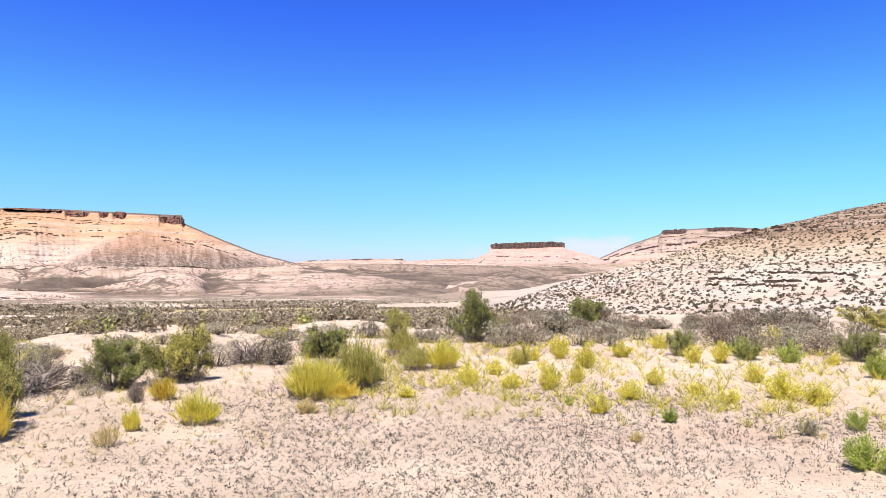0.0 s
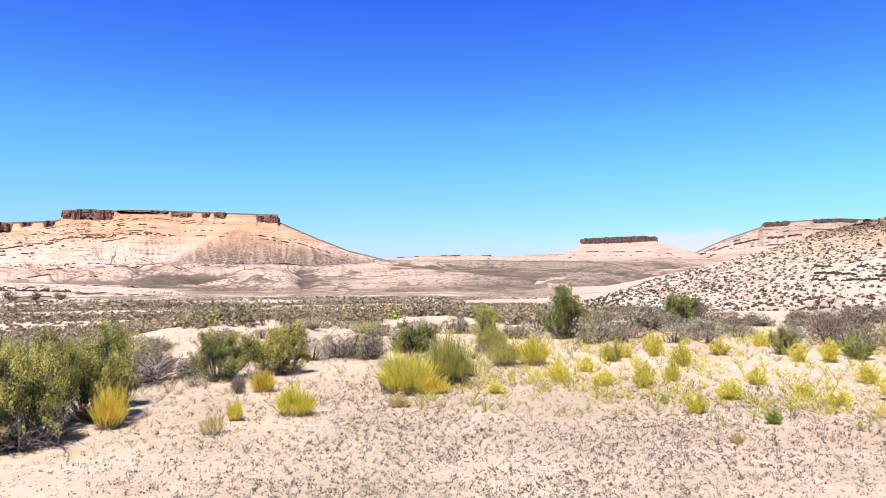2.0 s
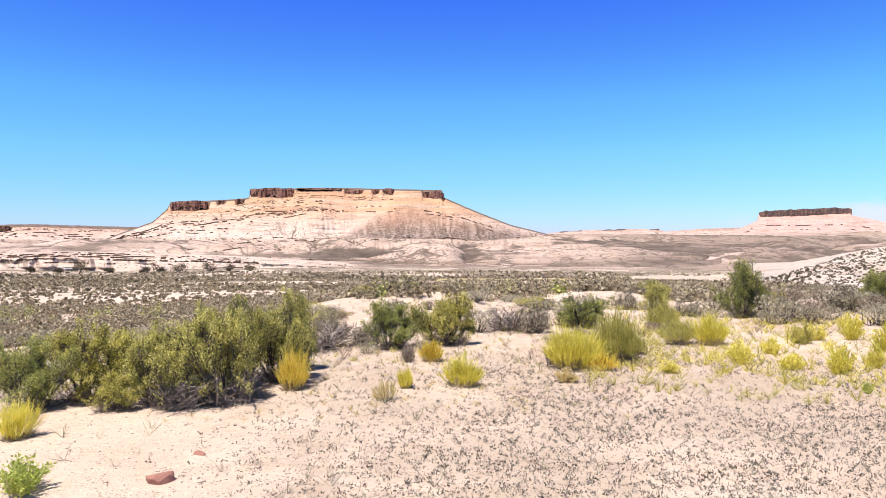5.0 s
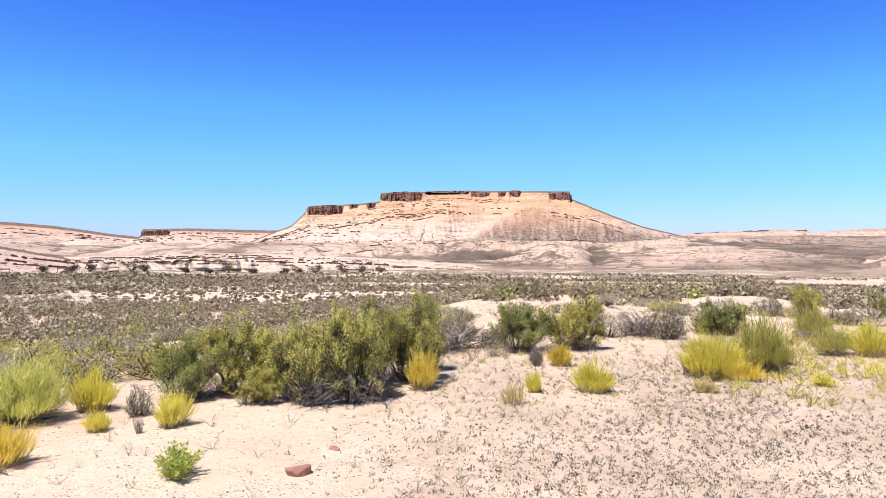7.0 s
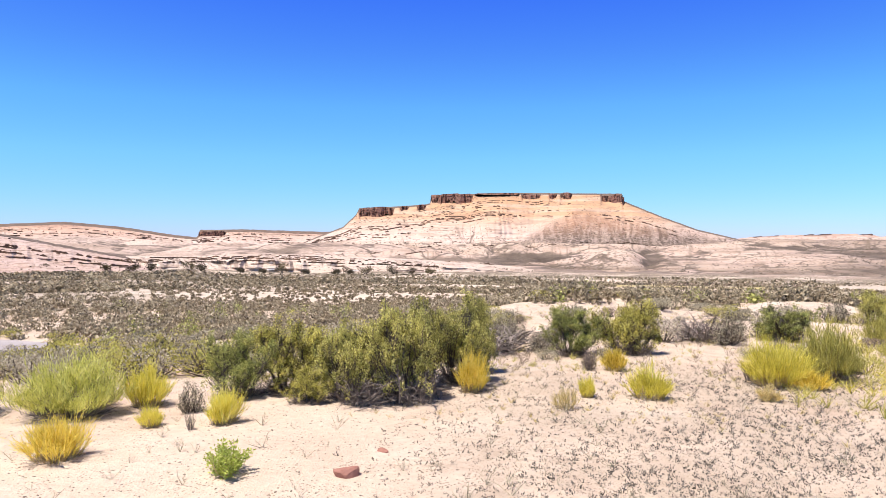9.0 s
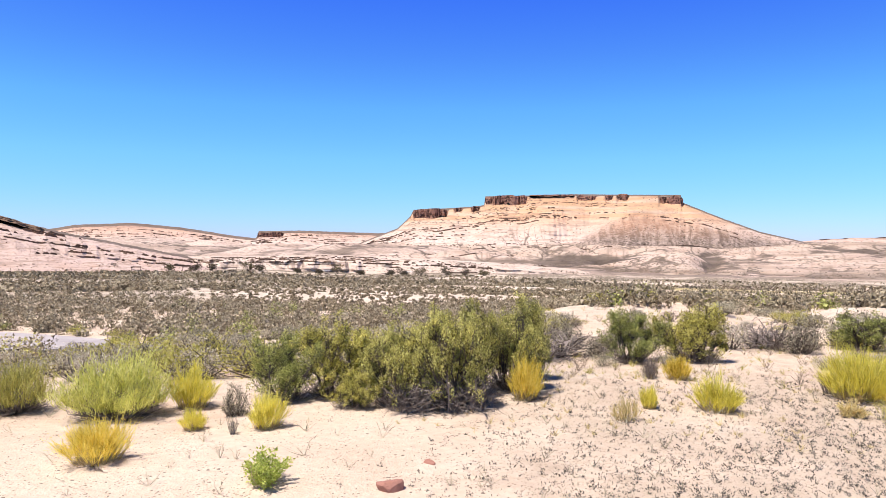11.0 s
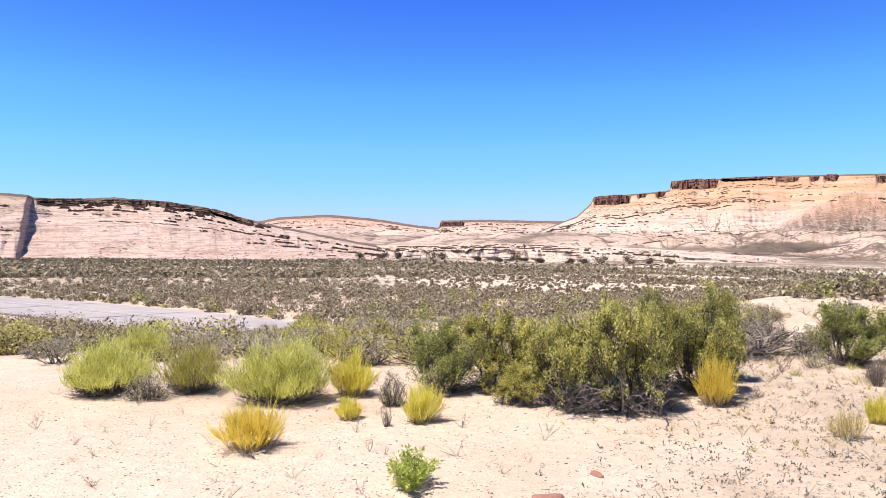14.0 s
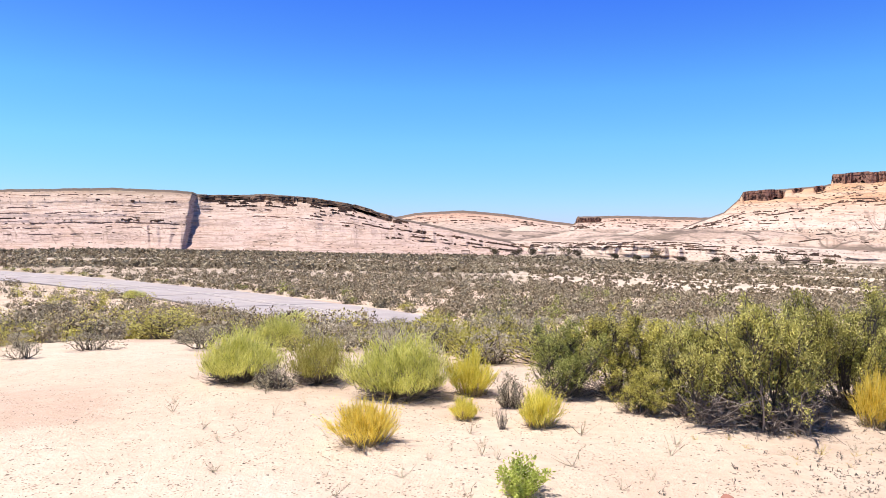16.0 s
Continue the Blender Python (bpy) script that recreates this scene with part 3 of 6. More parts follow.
def mesh_of(name, verts, faces, mats, draw=None, smooth=False, rill=None, plateau=None):
    me = bpy.data.meshes.new(name)
    verts = np.asarray(verts, np.float32).reshape(-1, 3)
    loops = np.concatenate([np.asarray(f, np.int32).ravel() for f in faces])
    sizes = np.concatenate([np.full(len(f), np.asarray(f).shape[1], np.int32) for f in faces])
    me.vertices.add(len(verts)), me.loops.add(len(loops)), me.polygons.add(len(sizes))
    me.vertices.foreach_set("co", verts.ravel())
    me.loops.foreach_set("vertex_index", loops)
    me.polygons.foreach_set("loop_start", np.r_[0, np.cumsum(sizes)[:-1]].astype(np.int32))
    me.polygons.foreach_set("loop_total", sizes)
    for m in mats:
        me.materials.append(M[m])
    if draw is not None:
        me.attributes.new("draw", "FLOAT", "POINT").data.foreach_set("value", np.asarray(draw, np.float32).ravel())
    if rill is not None:
        me.attributes.new("rill", "FLOAT", "POINT").data.foreach_set("value", np.asarray(rill, np.float32).ravel())
    if plateau is not None:
        me.attributes.new("plateau", "FLOAT", "POINT").data.foreach_set("value", np.asarray(plateau, np.float32).ravel())
    me.update(calc_edges=True)
    me.validate()
    me.polygons.foreach_set("use_smooth", np.full(len(me.polygons), smooth))
    return me


def grid_faces(rows, cols, close=False):
    a = np.arange(rows * cols).reshape(rows, cols)
    b = np.roll(a, -1, 1) if close else a[:, 1:]
    a = a if close else a[:, :-1]
    return np.stack([a[:-1], b[:-1], b[1:], a[1:]], -1).reshape(-1, 4)


def part(name, me, parent, label=""):
    ob = new(name, me)
    ob.parent = parent
    return tagged(ob, label) if label else ob


def root(name, x, y, z, label, category, group="", turn=0.0, scale=(1, 1, 1)):
    ob = new(name)
    ob.empty_display_size = 0.1
    ob.matrix_world = pose(x, y, z, 0, 0, turn) @ Matrix.Diagonal((*scale, 1))
    return tagged(ob, label, category, group)


def unit(v):
    return v / np.maximum(np.linalg.norm(v, axis=-1, keepdims=True), 1e-9)


def tubes(paths, radius0, radius1):
    """Three-sided tapered tubes along paths of shape (n, k, 3)."""
    n, k = paths.shape[:2]
    along = unit(np.gradient(paths, axis=1))
    side = unit(np.cross(along, np.array([0.31, 0.17, 0.93]) + 0 * along))
    other = np.cross(along, side)
    rad = (np.asarray(radius0).reshape(-1, 1) * (1 - np.linspace(0, 1, k)) + np.asarray(radius1).reshape(-1, 1) * np.linspace(0, 1, k))[..., None]
    ring = np.stack([paths + rad * (math.cos(a) * side + math.sin(a) * other) for a in (0, 2.094, 4.189)], 2)
    idx = np.arange(n * k * 3).reshape(n, k, 3)
    nxt = np.roll(idx, -1, 2)
    return ring.reshape(-1, 3), np.stack([idx[:, :-1], nxt[:, :-1], nxt[:, 1:], idx[:, 1:]], -1).reshape(-1, 4)


def leaves(at, way, length, width, g):
    """Folded narrow leaves: a bent diamond each."""
    n = len(at)
    way = unit(way)
    side = unit(np.cross(way, g.normal(size=(n, 3))))
    up = np.cross(side, way)
    length, width = np.broadcast_to(length, n)[:, None], np.broadcast_to(width, n)[:, None]
    mid = at + way * length * 0.5 + up * width * 0.3
    v = np.stack([at, mid + side * width / 2, at + way * length, mid - side * width / 2], 1)
    return v.reshape(-1, 3), np.arange(n * 4).reshape(n, 4)


def blades(base, tip, width, g, sag=0.08):
    """Thin stalks: a strip of two pieces from base to tip that bows a little."""
    n = len(base)
    way = tip - base
    side = unit(np.cross(way, g.normal(size=(n, 3)))) * np.broadcast_to(width, n)[:, None] / 2
    mid = (base + tip) / 2 + g.normal(size=(n, 3)) * sag * np.linalg.norm(way, axis=1, keepdims=True)
    v = np.stack([base - side, base + side, mid + side, mid - side, tip], 1)
    i = np.arange(n * 5).reshape(n, 5)
    return v.reshape(-1, 3), i[:, [0, 1, 2, 3]], i[:, [3, 2, 4]]


def joined(*pieces):
    """Meshes given as (verts, faces, faces...) put together."""
    vs, fs, at = [], [], 0
    for v, *f in pieces:
        vs.append(v)
        fs += [q + at for q in f]
        at += len(v)
    return np.concatenate(vs), fs


def curves(start, end, k, g, jitter, arch=0.0):
    s = np.linspace(0, 1, k)[None, :, None]
    p = start[:, None] * (1 - s) + end[:, None] * s
    size = np.linalg.norm(end - start, axis=1)[:, None, None]
    wob = np.cumsum(g.normal(size=p.shape), 1) * jitter * size * np.sin(np.pi * np.clip(s, 0, 1)) ** 0.7
    p = p + wob
    p[..., 2] += (arch * size * np.sin(np.pi * s))[..., 0]
    return p


# ---- kinds of plants, each about one metre high and wide ----


def greasewood_meshes(seed, leaf, count=6500, lobes=13):
    """A woody shrub: several trunks, branches to uneven lobes, narrow leaves in tufts along the twigs."""
    g = np.random.default_rng(seed)
    a = g.uniform(0, 2 * np.pi, lobes) + np.arange(lobes)
    rad, hgt = g.uniform(0.05, 0.46, lobes), g.uniform(0.30, 0.86, lobes)
    heart = np.stack([rad * np.cos(a), rad * np.sin(a), hgt * (1.05 - rad * 0.7)], 1)
    foot = np.stack([0.10 * np.cos(a), 0.10 * np.sin(a), 0 * a - 0.03], 1)
    trunk = curves(foot, heart, 6, g, 0.035)
    owner = np.repeat(np.arange(lobes), 12)
    nb = len(owner)
    start = trunk[owner, g.integers(2, 6, nb)]
    ball = unit(g.normal(size=(nb, 3)) + [0, 0, 0.35]) * g.uniform(0.06, 0.17, (nb, 1)) * [0.85, 0.85, 1.4]
    end = heart[owner] + ball
    end[:, 2] = np.maximum(end[:, 2], 0.10)
    branch = curves(start, end, 4, g, 0.05)
    # low side branches close the skirt
    ns = 26
    sa = g.uniform(0, 2 * np.pi, ns)
    skirt = curves(foot[g.integers(0, lobes, ns)], np.stack([np.cos(sa) * g.uniform(.25, .47, ns), np.sin(sa) * g.uniform(.25, .47, ns), g.uniform(.08, .38, ns)], 1), 4, g, 0.05)
    branch = np.concatenate([branch, skirt])
    nb = len(branch)
    who = np.repeat(np.arange(nb), 6)
    ts = branch[who, g.integers(1, 4, len(who))]
    te = ts + unit(g.normal(size=(len(who), 3)) + [0, 0, 1.3]) * g.uniform(0.06, 0.19, (len(who), 1))
    te[:, 2] = np.maximum(te[:, 2], 0.04)
    # bare crooked twigs crowd the foot
    nt = 240 if count > 12000 else 90
    ta = g.uniform(0, 2 * np.pi, nt)
    tf = np.stack([np.cos(ta) * g.uniform(0.03, 0.2, nt), np.sin(ta) * g.uniform(0.03, 0.2, nt), 0 * ta - 0.02], 1)
    tt = np.stack([np.cos(ta) * g.uniform(0.10, 0.42, nt), np.sin(ta) * g.uniform(0.10, 0.42, nt), g.uniform(0.03, 0.26, nt)], 1) + g.normal(size=(nt, 3)) * [0.05, 0.05, 0.01]
    dry = tubes(curves(tf, tt, 4, g, 0.09), np.full(nt, 0.005), np.full(nt, 0.0015))
    wood = joined(tubes(trunk, np.full(lobes, 0.015), np.full(lobes, 0.006)), tubes(branch, np.full(nb, 0.007), np.full(nb, 0.002)), blades(ts, te, 0.006, g))
    # leaves stand in dense tufts, most of them near the outside of each lobe
    tufts = count // 34
    pick = g.integers(0, len(ts), tufts)
    f = g.uniform(0.35, 1.1, (tufts, 1))
    hub = ts[pick] * (1 - f) + te[pick] * f
    hub = hub[hub[:, 2] > 0.10 + 0.14 * g.uniform(0, 1, len(hub))]
    who = g.integers(0, len(hub), count)
    at = hub[who] + g.normal(size=(count, 3)) * [0.019, 0.019, 0.026]
    way = g.normal(size=(count, 3)) * 0.8 + (at - hub[who]) * 25 + [0, 0, 0.45]
    k = 0.86 if count > 12000 else 1.08
    green = leaves(at, way, g.uniform(0.020, 0.042, count) * k, g.uniform(0.010, 0.018, count) * k, g)
    return mesh_of("branchwork", wood[0], wood[1], ["bark"]), mesh_of("dry_wood", dry[0], [dry[1]], ["dead"]), mesh_of("foliage", green[0], [green[1]], [leaf])


def rabbitbrush_meshes(seed, bloom, stems=330, tips=6, foot_wide=0.24, thick=1.0, woody=False):
    """A dome of upright stalks from one foot, forked into thin blooming tips; a skirt of dry stalks."""
    g = np.random.default_rng(seed)
    a, q = g.uniform(0, 2 * np.pi, stems), g.uniform(0, 1, stems) ** 0.6
    lean = q * (1.42 if foot_wide > 0.3 else 1.15)
    tuft_no = np.floor((a + 0.5 * np.sin(7 * q)) / (2 * np.pi) * 9).astype(int) + 9 * (q > 0.6)
    reach = 0.93 + 0.10 * np.sin(3 * a + seed) + g.normal(size=20)[tuft_no] * 0.12 + g.normal(size=stems) * 0.12
    foot_r = 0.13 if woody else foot_wide
    base = np.stack([foot_r * q * np.cos(a), foot_r * q * np.sin(a), 0 * a - 0.02], 1)
    top = np.stack([0.5 * np.sin(lean) * np.cos(a), 0.5 * np.sin(lean) * np.sin(a), (0.78 * np.cos(lean) + 0.10) if foot_wide < 0.32 else (0.74 * np.cos(lean) + 0.14)], 1) * reach[:, None]
    fork = base + (top - base) * (g.uniform(0.52, 0.78, (stems, 1)) if woody else g.uniform(0.3, 0.6, (stems, 1))) + g.normal(size=(stems, 3)) * 0.02
    fork[:, 2] = np.maximum(fork[:, 2], 0.03)
    nd = 420 if woody else 120
    da = g.uniform(0, 2 * np.pi, nd)
    dry = np.stack([np.cos(da) * g.uniform(.2, .54, nd), np.sin(da) * g.uniform(.2, .54, nd), g.uniform(.02, .26 if woody else .12, nd)], 1)
    foot = np.stack([np.cos(da) * .1, np.sin(da) * .1, 0 * da], 1)
    stalk = blades(base, fork, 0.009 if woody else 0.014, g, 0.08)
    skirt = blades(foot, dry, 0.011, g, 0.12)
    who = np.repeat(np.arange(stems), tips)
    n = len(who)
    s = fork[who] + (top[who] - fork[who]) * g.uniform(-0.1 if woody else -0.25, 0.45, (n, 1))
    e = top[who] + g.normal(size=(n, 3)) * [0.05, 0.05, 0.055]
    if woody:
        # short upright sprigs all over the dome
        s = base[who] + (top[who] - base[who]) * g.uniform(0.55, 0.97, (n, 1)) + g.normal(size=(n, 3)) * 0.02
        s[:, 2] = np.maximum(s[:, 2], g.uniform(0.13, 0.26, n))
        e = s + unit(0.35 * unit(top[who] - base[who]) + [0, 0, 1.0] + g.normal(size=(n, 3)) * 0.32) * g.uniform(0.07, 0.17, (n, 1))
    tip = blades(s, e, g.uniform(0.007, 0.015, n) * thick, g, 0.04)
    k = 6 * stems
    pick = g.integers(0, n, k)
    tuft = leaves(s[pick] + (e[pick] - s[pick]) * g.uniform(0.5, 1.08, (k, 1)), unit(e[pick] - s[pick]) + g.normal(size=(k, 3)) * 0.7, g.uniform(.03, .065, k) * thick, g.uniform(.012, .024, k) * thick, g)
    bloomy = joined(tip, tuft)
    return mesh_of("stalk", stalk[0], list(stalk[1:]), ["dead" if woody else "tan_stem"]), mesh_of("dry_skirt", skirt[0], list(skirt[1:]), ["dead"]), mesh_of("foliage", bloomy[0], bloomy[1], [bloom])


def weed_meshes(seed, leaf, stems=34):
    """A loose upright annual: forked stalks with small leaves."""
    g = np.random.default_rng(seed)
    a, q = g.uniform(0, 2 * np.pi, stems), g.uniform(0, 1, stems) ** 0.7
    base = np.stack([0.10 * np.cos(a) * q, 0.10 * np.sin(a) * q, 0 * a - 0.02], 1)
    top = np.stack([0.46 * q * np.cos(a), 0.46 * q * np.sin(a), g.uniform(0.45, 1.0, stems) * (1.1 - 0.5 * q)], 1)
    stalk = blades(base, top, 0.018, g, 0.06)
    n = stems * 75
    who = g.integers(0, stems, n)
    f = g.uniform(0.15, 1.0, (n, 1))
    at = base[who] + (top[who] - base[who]) * f + g.normal(size=(n, 3)) * 0.03
    way = unit(top[who] - base[who]) * 0.9 + g.normal(size=(n, 3)) * 0.6
    green = leaves(at, way, g.uniform(0.04, 0.10, n), g.uniform(0.018, 0.038, n), g)
    return mesh_of("stalk", stalk[0], list(stalk[1:]), ["tan_stem"]), mesh_of("foliage", green[0], [green[1]], [leaf])


def sage_meshes(seed, leaf, count=1900, n=60, sub=9, big=1.0):
    """A low grey shrub: many crooked twigs in a rough dome, small pale leaves."""
    g = np.random.default_rng(seed)
    a, q = g.uniform(0, 2 * np.pi, n), g.uniform(0, 1, n) ** 0.5
    bulge = 1 + 0.18 * np.sin(2 * a + seed) + 0.12 * np.sin(5 * a + seed)
    foot = np.stack([.12 * np.cos(a), .12 * np.sin(a), 0 * a - 0.03], 1)
    end = np.stack([.44 * q * np.cos(a) * bulge, .44 * q * np.sin(a) * bulge, np.sqrt(np.maximum(1 - q**2, 0.05)) * g.uniform(.55, .95, n)], 1)
    branch = curves(foot, end, 5, g, 0.07)
    who = np.repeat(np.arange(n), sub)
    ts = branch[who, g.integers(2, 5, len(who))]
    te = ts + unit(g.normal(size=(len(who), 3)) + [0, 0, 0.8]) * g.uniform(.07, .2, (len(who), 1))
    te[:, 2] = np.maximum(te[:, 2], 0.03)
    wood = joined(tubes(branch, np.full(n, 0.012), np.full(n, 0.004)), blades(ts, te, 0.008, g))
    pick = g.integers(0, len(ts), count)
    f = g.uniform(0.2, 1.1, (count, 1))
    at = ts[pick] * (1 - f) + te[pick] * f + g.normal(size=(count, 3)) * 0.014
    green = leaves(at, unit(te[pick] - ts[pick]) + g.normal(size=(count, 3)) * 0.7, g.uniform(.035, .07, count) * big, g.uniform(.013, .024, count) * big, g)
    return mesh_of("branchwork", wood[0], wood[1], ["bark"]), mesh_of("foliage", green[0], [green[1]], [leaf])


def bush_meshes(seed, leaf, count=720):
    """A soft rounded grey bush: several tufted lobes on a few twigs."""
    g = np.random.default_rng(seed)
    lobes = 6
    a, q = g.uniform(0, 2 * np.pi, lobes) + np.arange(lobes), g.uniform(0.08, 0.30, lobes)
    heart = np.stack([q * np.cos(a), q * np.sin(a), g.uniform(0.15, 0.45, lobes)], 1)
    size = g.uniform(0.20, 0.34, lobes)
    foot = np.stack([.1 * np.cos(a), .1 * np.sin(a), 0 * a - 0.03], 1)
    own = np.repeat(np.arange(lobes), 4)
    end = heart[own] + unit(g.normal(size=(len(own), 3)) + [0, 0, 0.6]) * size[own][:, None] * 1.05
    end[:, 2] = np.maximum(end[:, 2], 0.05)
    wood = tubes(curves(foot[own], end, 4, g, 0.06), np.full(len(own), 0.012), np.full(len(own), 0.005))
    who = g.integers(0, lobes, count)
    d = unit(g.normal(size=(count, 3)) + [0, 0, 0.3])
    at = heart[who] + d * size[who][:, None] * g.uniform(0.55, 1.0, (count, 1))
    at[:, 2] = np.maximum(at[:, 2], 0.02)
    green = leaves(at, d * 0.6 + [0, 0, 0.55] + g.normal(size=(count, 3)) * 0.45, g.uniform(.04, .085, count), g.uniform(.016, .031, count), g)
    return mesh_of("branchwork", wood[0], [wood[1]], ["bark"]), mesh_of("foliage", green[0], [green[1]], [leaf])


def deadwood_meshes(seed):
    """A heap of bare grey branches that arch outward."""
    g = np.random.default_rng(seed)
    n = 75
    a = g.uniform(0, 2 * np.pi, n)
    foot = np.stack([.12 * g.normal(size=n), .12 * g.normal(size=n), 0 * a - 0.02], 1)
    end = np.stack([np.cos(a) * g.uniform(.25, .55, n), np.sin(a) * g.uniform(.25, .55, n), g.uniform(.02, .85, n) ** 1.2], 1)
    branch = curves(foot, end, 6, g, 0.05, 0.16)
    who = np.repeat(np.arange(n), 6)
    ts = branch[who, g.integers(2, 6, len(who))]
    te = ts + unit(g.normal(size=(len(who), 3)) + unit(end - foot)[who] * 1.2) * g.uniform(.08, .25, (len(who), 1))
    te[:, 2] = np.maximum(te[:, 2], 0.01)
    main, twig = tubes(branch, np.full(n, 0.012), np.full(n, 0.004)), blades(ts, te, 0.007, g)
    return (mesh_of("branchwork", *joined(main, twig), ["dead"]),)


def twig_meshes(seed, leaf):
    g = np.random.default_rng(seed)
    n = 40
    a, q = g.uniform(0, 2 * np.pi, n), g.uniform(0, 1, n)
    base = np.stack([.1 * np.cos(a), .1 * np.sin(a), 0 * a - 0.02], 1)
    top = np.stack([.45 * q * np.cos(a), .45 * q * np.sin(a), g.uniform(.4, 1, n)], 1)
    b = tubes(curves(base, top, 4, g, 0.06), np.full(n, 0.014), np.full(n, 0.005))
    k = 420
    who, f = g.integers(0, n, k), g.uniform(.3, 1, (k, 1))
    s = leaves(base[who] + (top[who] - base[who]) * f, g.normal(size=(k, 3)) + [0, 0, .8], .09, .02, g)
    return mesh_of("stalk", b[0], [b[1]], ["dead"]), mesh_of("foliage", s[0], [s[1]], [leaf])


LEAF = {"greasewood": {"mid": "green", "dark": "dark", "lime": "limeleaf", "olive": "limeleaf"},
        "weed": {"green": "fresh", "dark": "dark"}, "twig": {"grey": "grey"}}
SHADE = {"dark": "dark green", "mid": "olive green", "lime": "bright yellow-green", "olive": "dull olive", "yellow": "yellow",
         "gold": "golden yellow", "straw": "straw-coloured", "grey": "grey", "pale": "pale grey", "brown": "brown", "green": "fresh green"}
TEXT = {"greasewood": "{} leafy woody shrub growing from dry sand", "rabbitbrush": "{} rabbitbrush, a dome of upright stalks on sand",
        "weed": "{} leafy desert weed on pale sand", "sage": "{} sagebrush with crooked twigs on dry ground",
        "deadwood": "heap of bare {} dead branches on sand", "twig": "small {} twiggy plant, half dry, on sand"}
NAME = {"greasewood": "greasewood_shrub", "rabbitbrush": "rabbitbrush", "weed": "weed", "sage": "sagebrush", "deadwood": "dead_brush", "twig": "twiggy_plant"}
MADE, COUNT = {}, {}


def place(kind, shade, x, y, wide, high, own=False, light=False):
    """One plant of a kind at a place. Most share one of three meshes of their kind and colour."""
    k = COUNT[kind, shade] = COUNT.get((kind, shade), -1) + 1
    key = (kind, shade, k if own else k % 3, light)
    if key not in MADE:
        seed = 100 * (k + 1) + sum(map(ord, kind + shade))
        leaf = LEAF.get(kind, {}).get(shade, shade)
        if kind == "greasewood":
            MADE[key] = greasewood_meshes(seed, leaf, 18000 if own else 8000)
        elif kind == "rabbitbrush":
            full, fine = shade in ("lime", "olive"), min(1.0, 0.42 / wide) if own else 1.0
            if shade == "straw":
                MADE[key] = rabbitbrush_meshes(seed, leaf, 90, 4, 0.3)
            else:
                stems = (800 if own else 450) if full else int((220 if own else 200) / fine)
                MADE[key] = rabbitbrush_meshes(seed, leaf, stems, 9 if full else 6, 0.34 if full else 0.24, 0.55 if full else 0.9 * fine, full)
        elif kind == "weed":
            MADE[key] = weed_meshes(seed, leaf)
        elif kind == "sage":
            MADE[key] = bush_meshes(seed, leaf) if light else sage_meshes(seed, leaf)
        elif kind == "deadwood":
            MADE[key] = deadwood_meshes(seed)
        else:
            MADE[key] = twig_meshes(seed, leaf)
    z = float(ground_z(np.array([x]), np.array([y]))[0])
    category = {"deadwood": "dead branches", "weed": "weed", "twig": "plant"}.get(kind, "shrub")
    plant = root(NAME[kind], x, y, z - 0.01, TEXT[kind].format(SHADE[shade]), category, NAME[kind] + " plants", (k * 137.5) % 360, (wide, wide, high))
    for me in MADE[key]:
        part(me.name.split(".")[0], me, plant)
    return plant


# ---- the ground, one sheet to the horizon ----
front = np.arange(-82, 82.01, 0.36)
bearing = np.radians(np.r_[front, np.arange(84, 277, 3.0)])
rings = np.r_[0.25, 0.6, 1.0, np.exp(np.linspace(math.log(1.4), math.log(4900), 220))]
gx, gy = -np.sin(bearing)[None] * rings[:, None], np.cos(bearing)[None] * rings[:, None]
gv = np.stack([gx, gy, ground_z(gx, gy)], -1).reshape(-1, 3)
gf = grid_faces(len(rings), len(bearing), True)
hub = np.stack([np.full(len(bearing), len(gv)), np.roll(np.arange(len(bearing)), -1), np.arange(len(bearing))], 1)[:, ::-1]
gv = np.concatenate([gv, [[0, 0, 0.08]]])
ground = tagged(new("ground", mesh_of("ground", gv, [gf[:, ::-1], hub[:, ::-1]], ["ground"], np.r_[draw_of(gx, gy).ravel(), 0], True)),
                "pale pink and tan desert sand with sagebrush flats", "ground", kind="structure")

# ---- mesas, buttes, hills and cliffs ----
EYE = 1.6


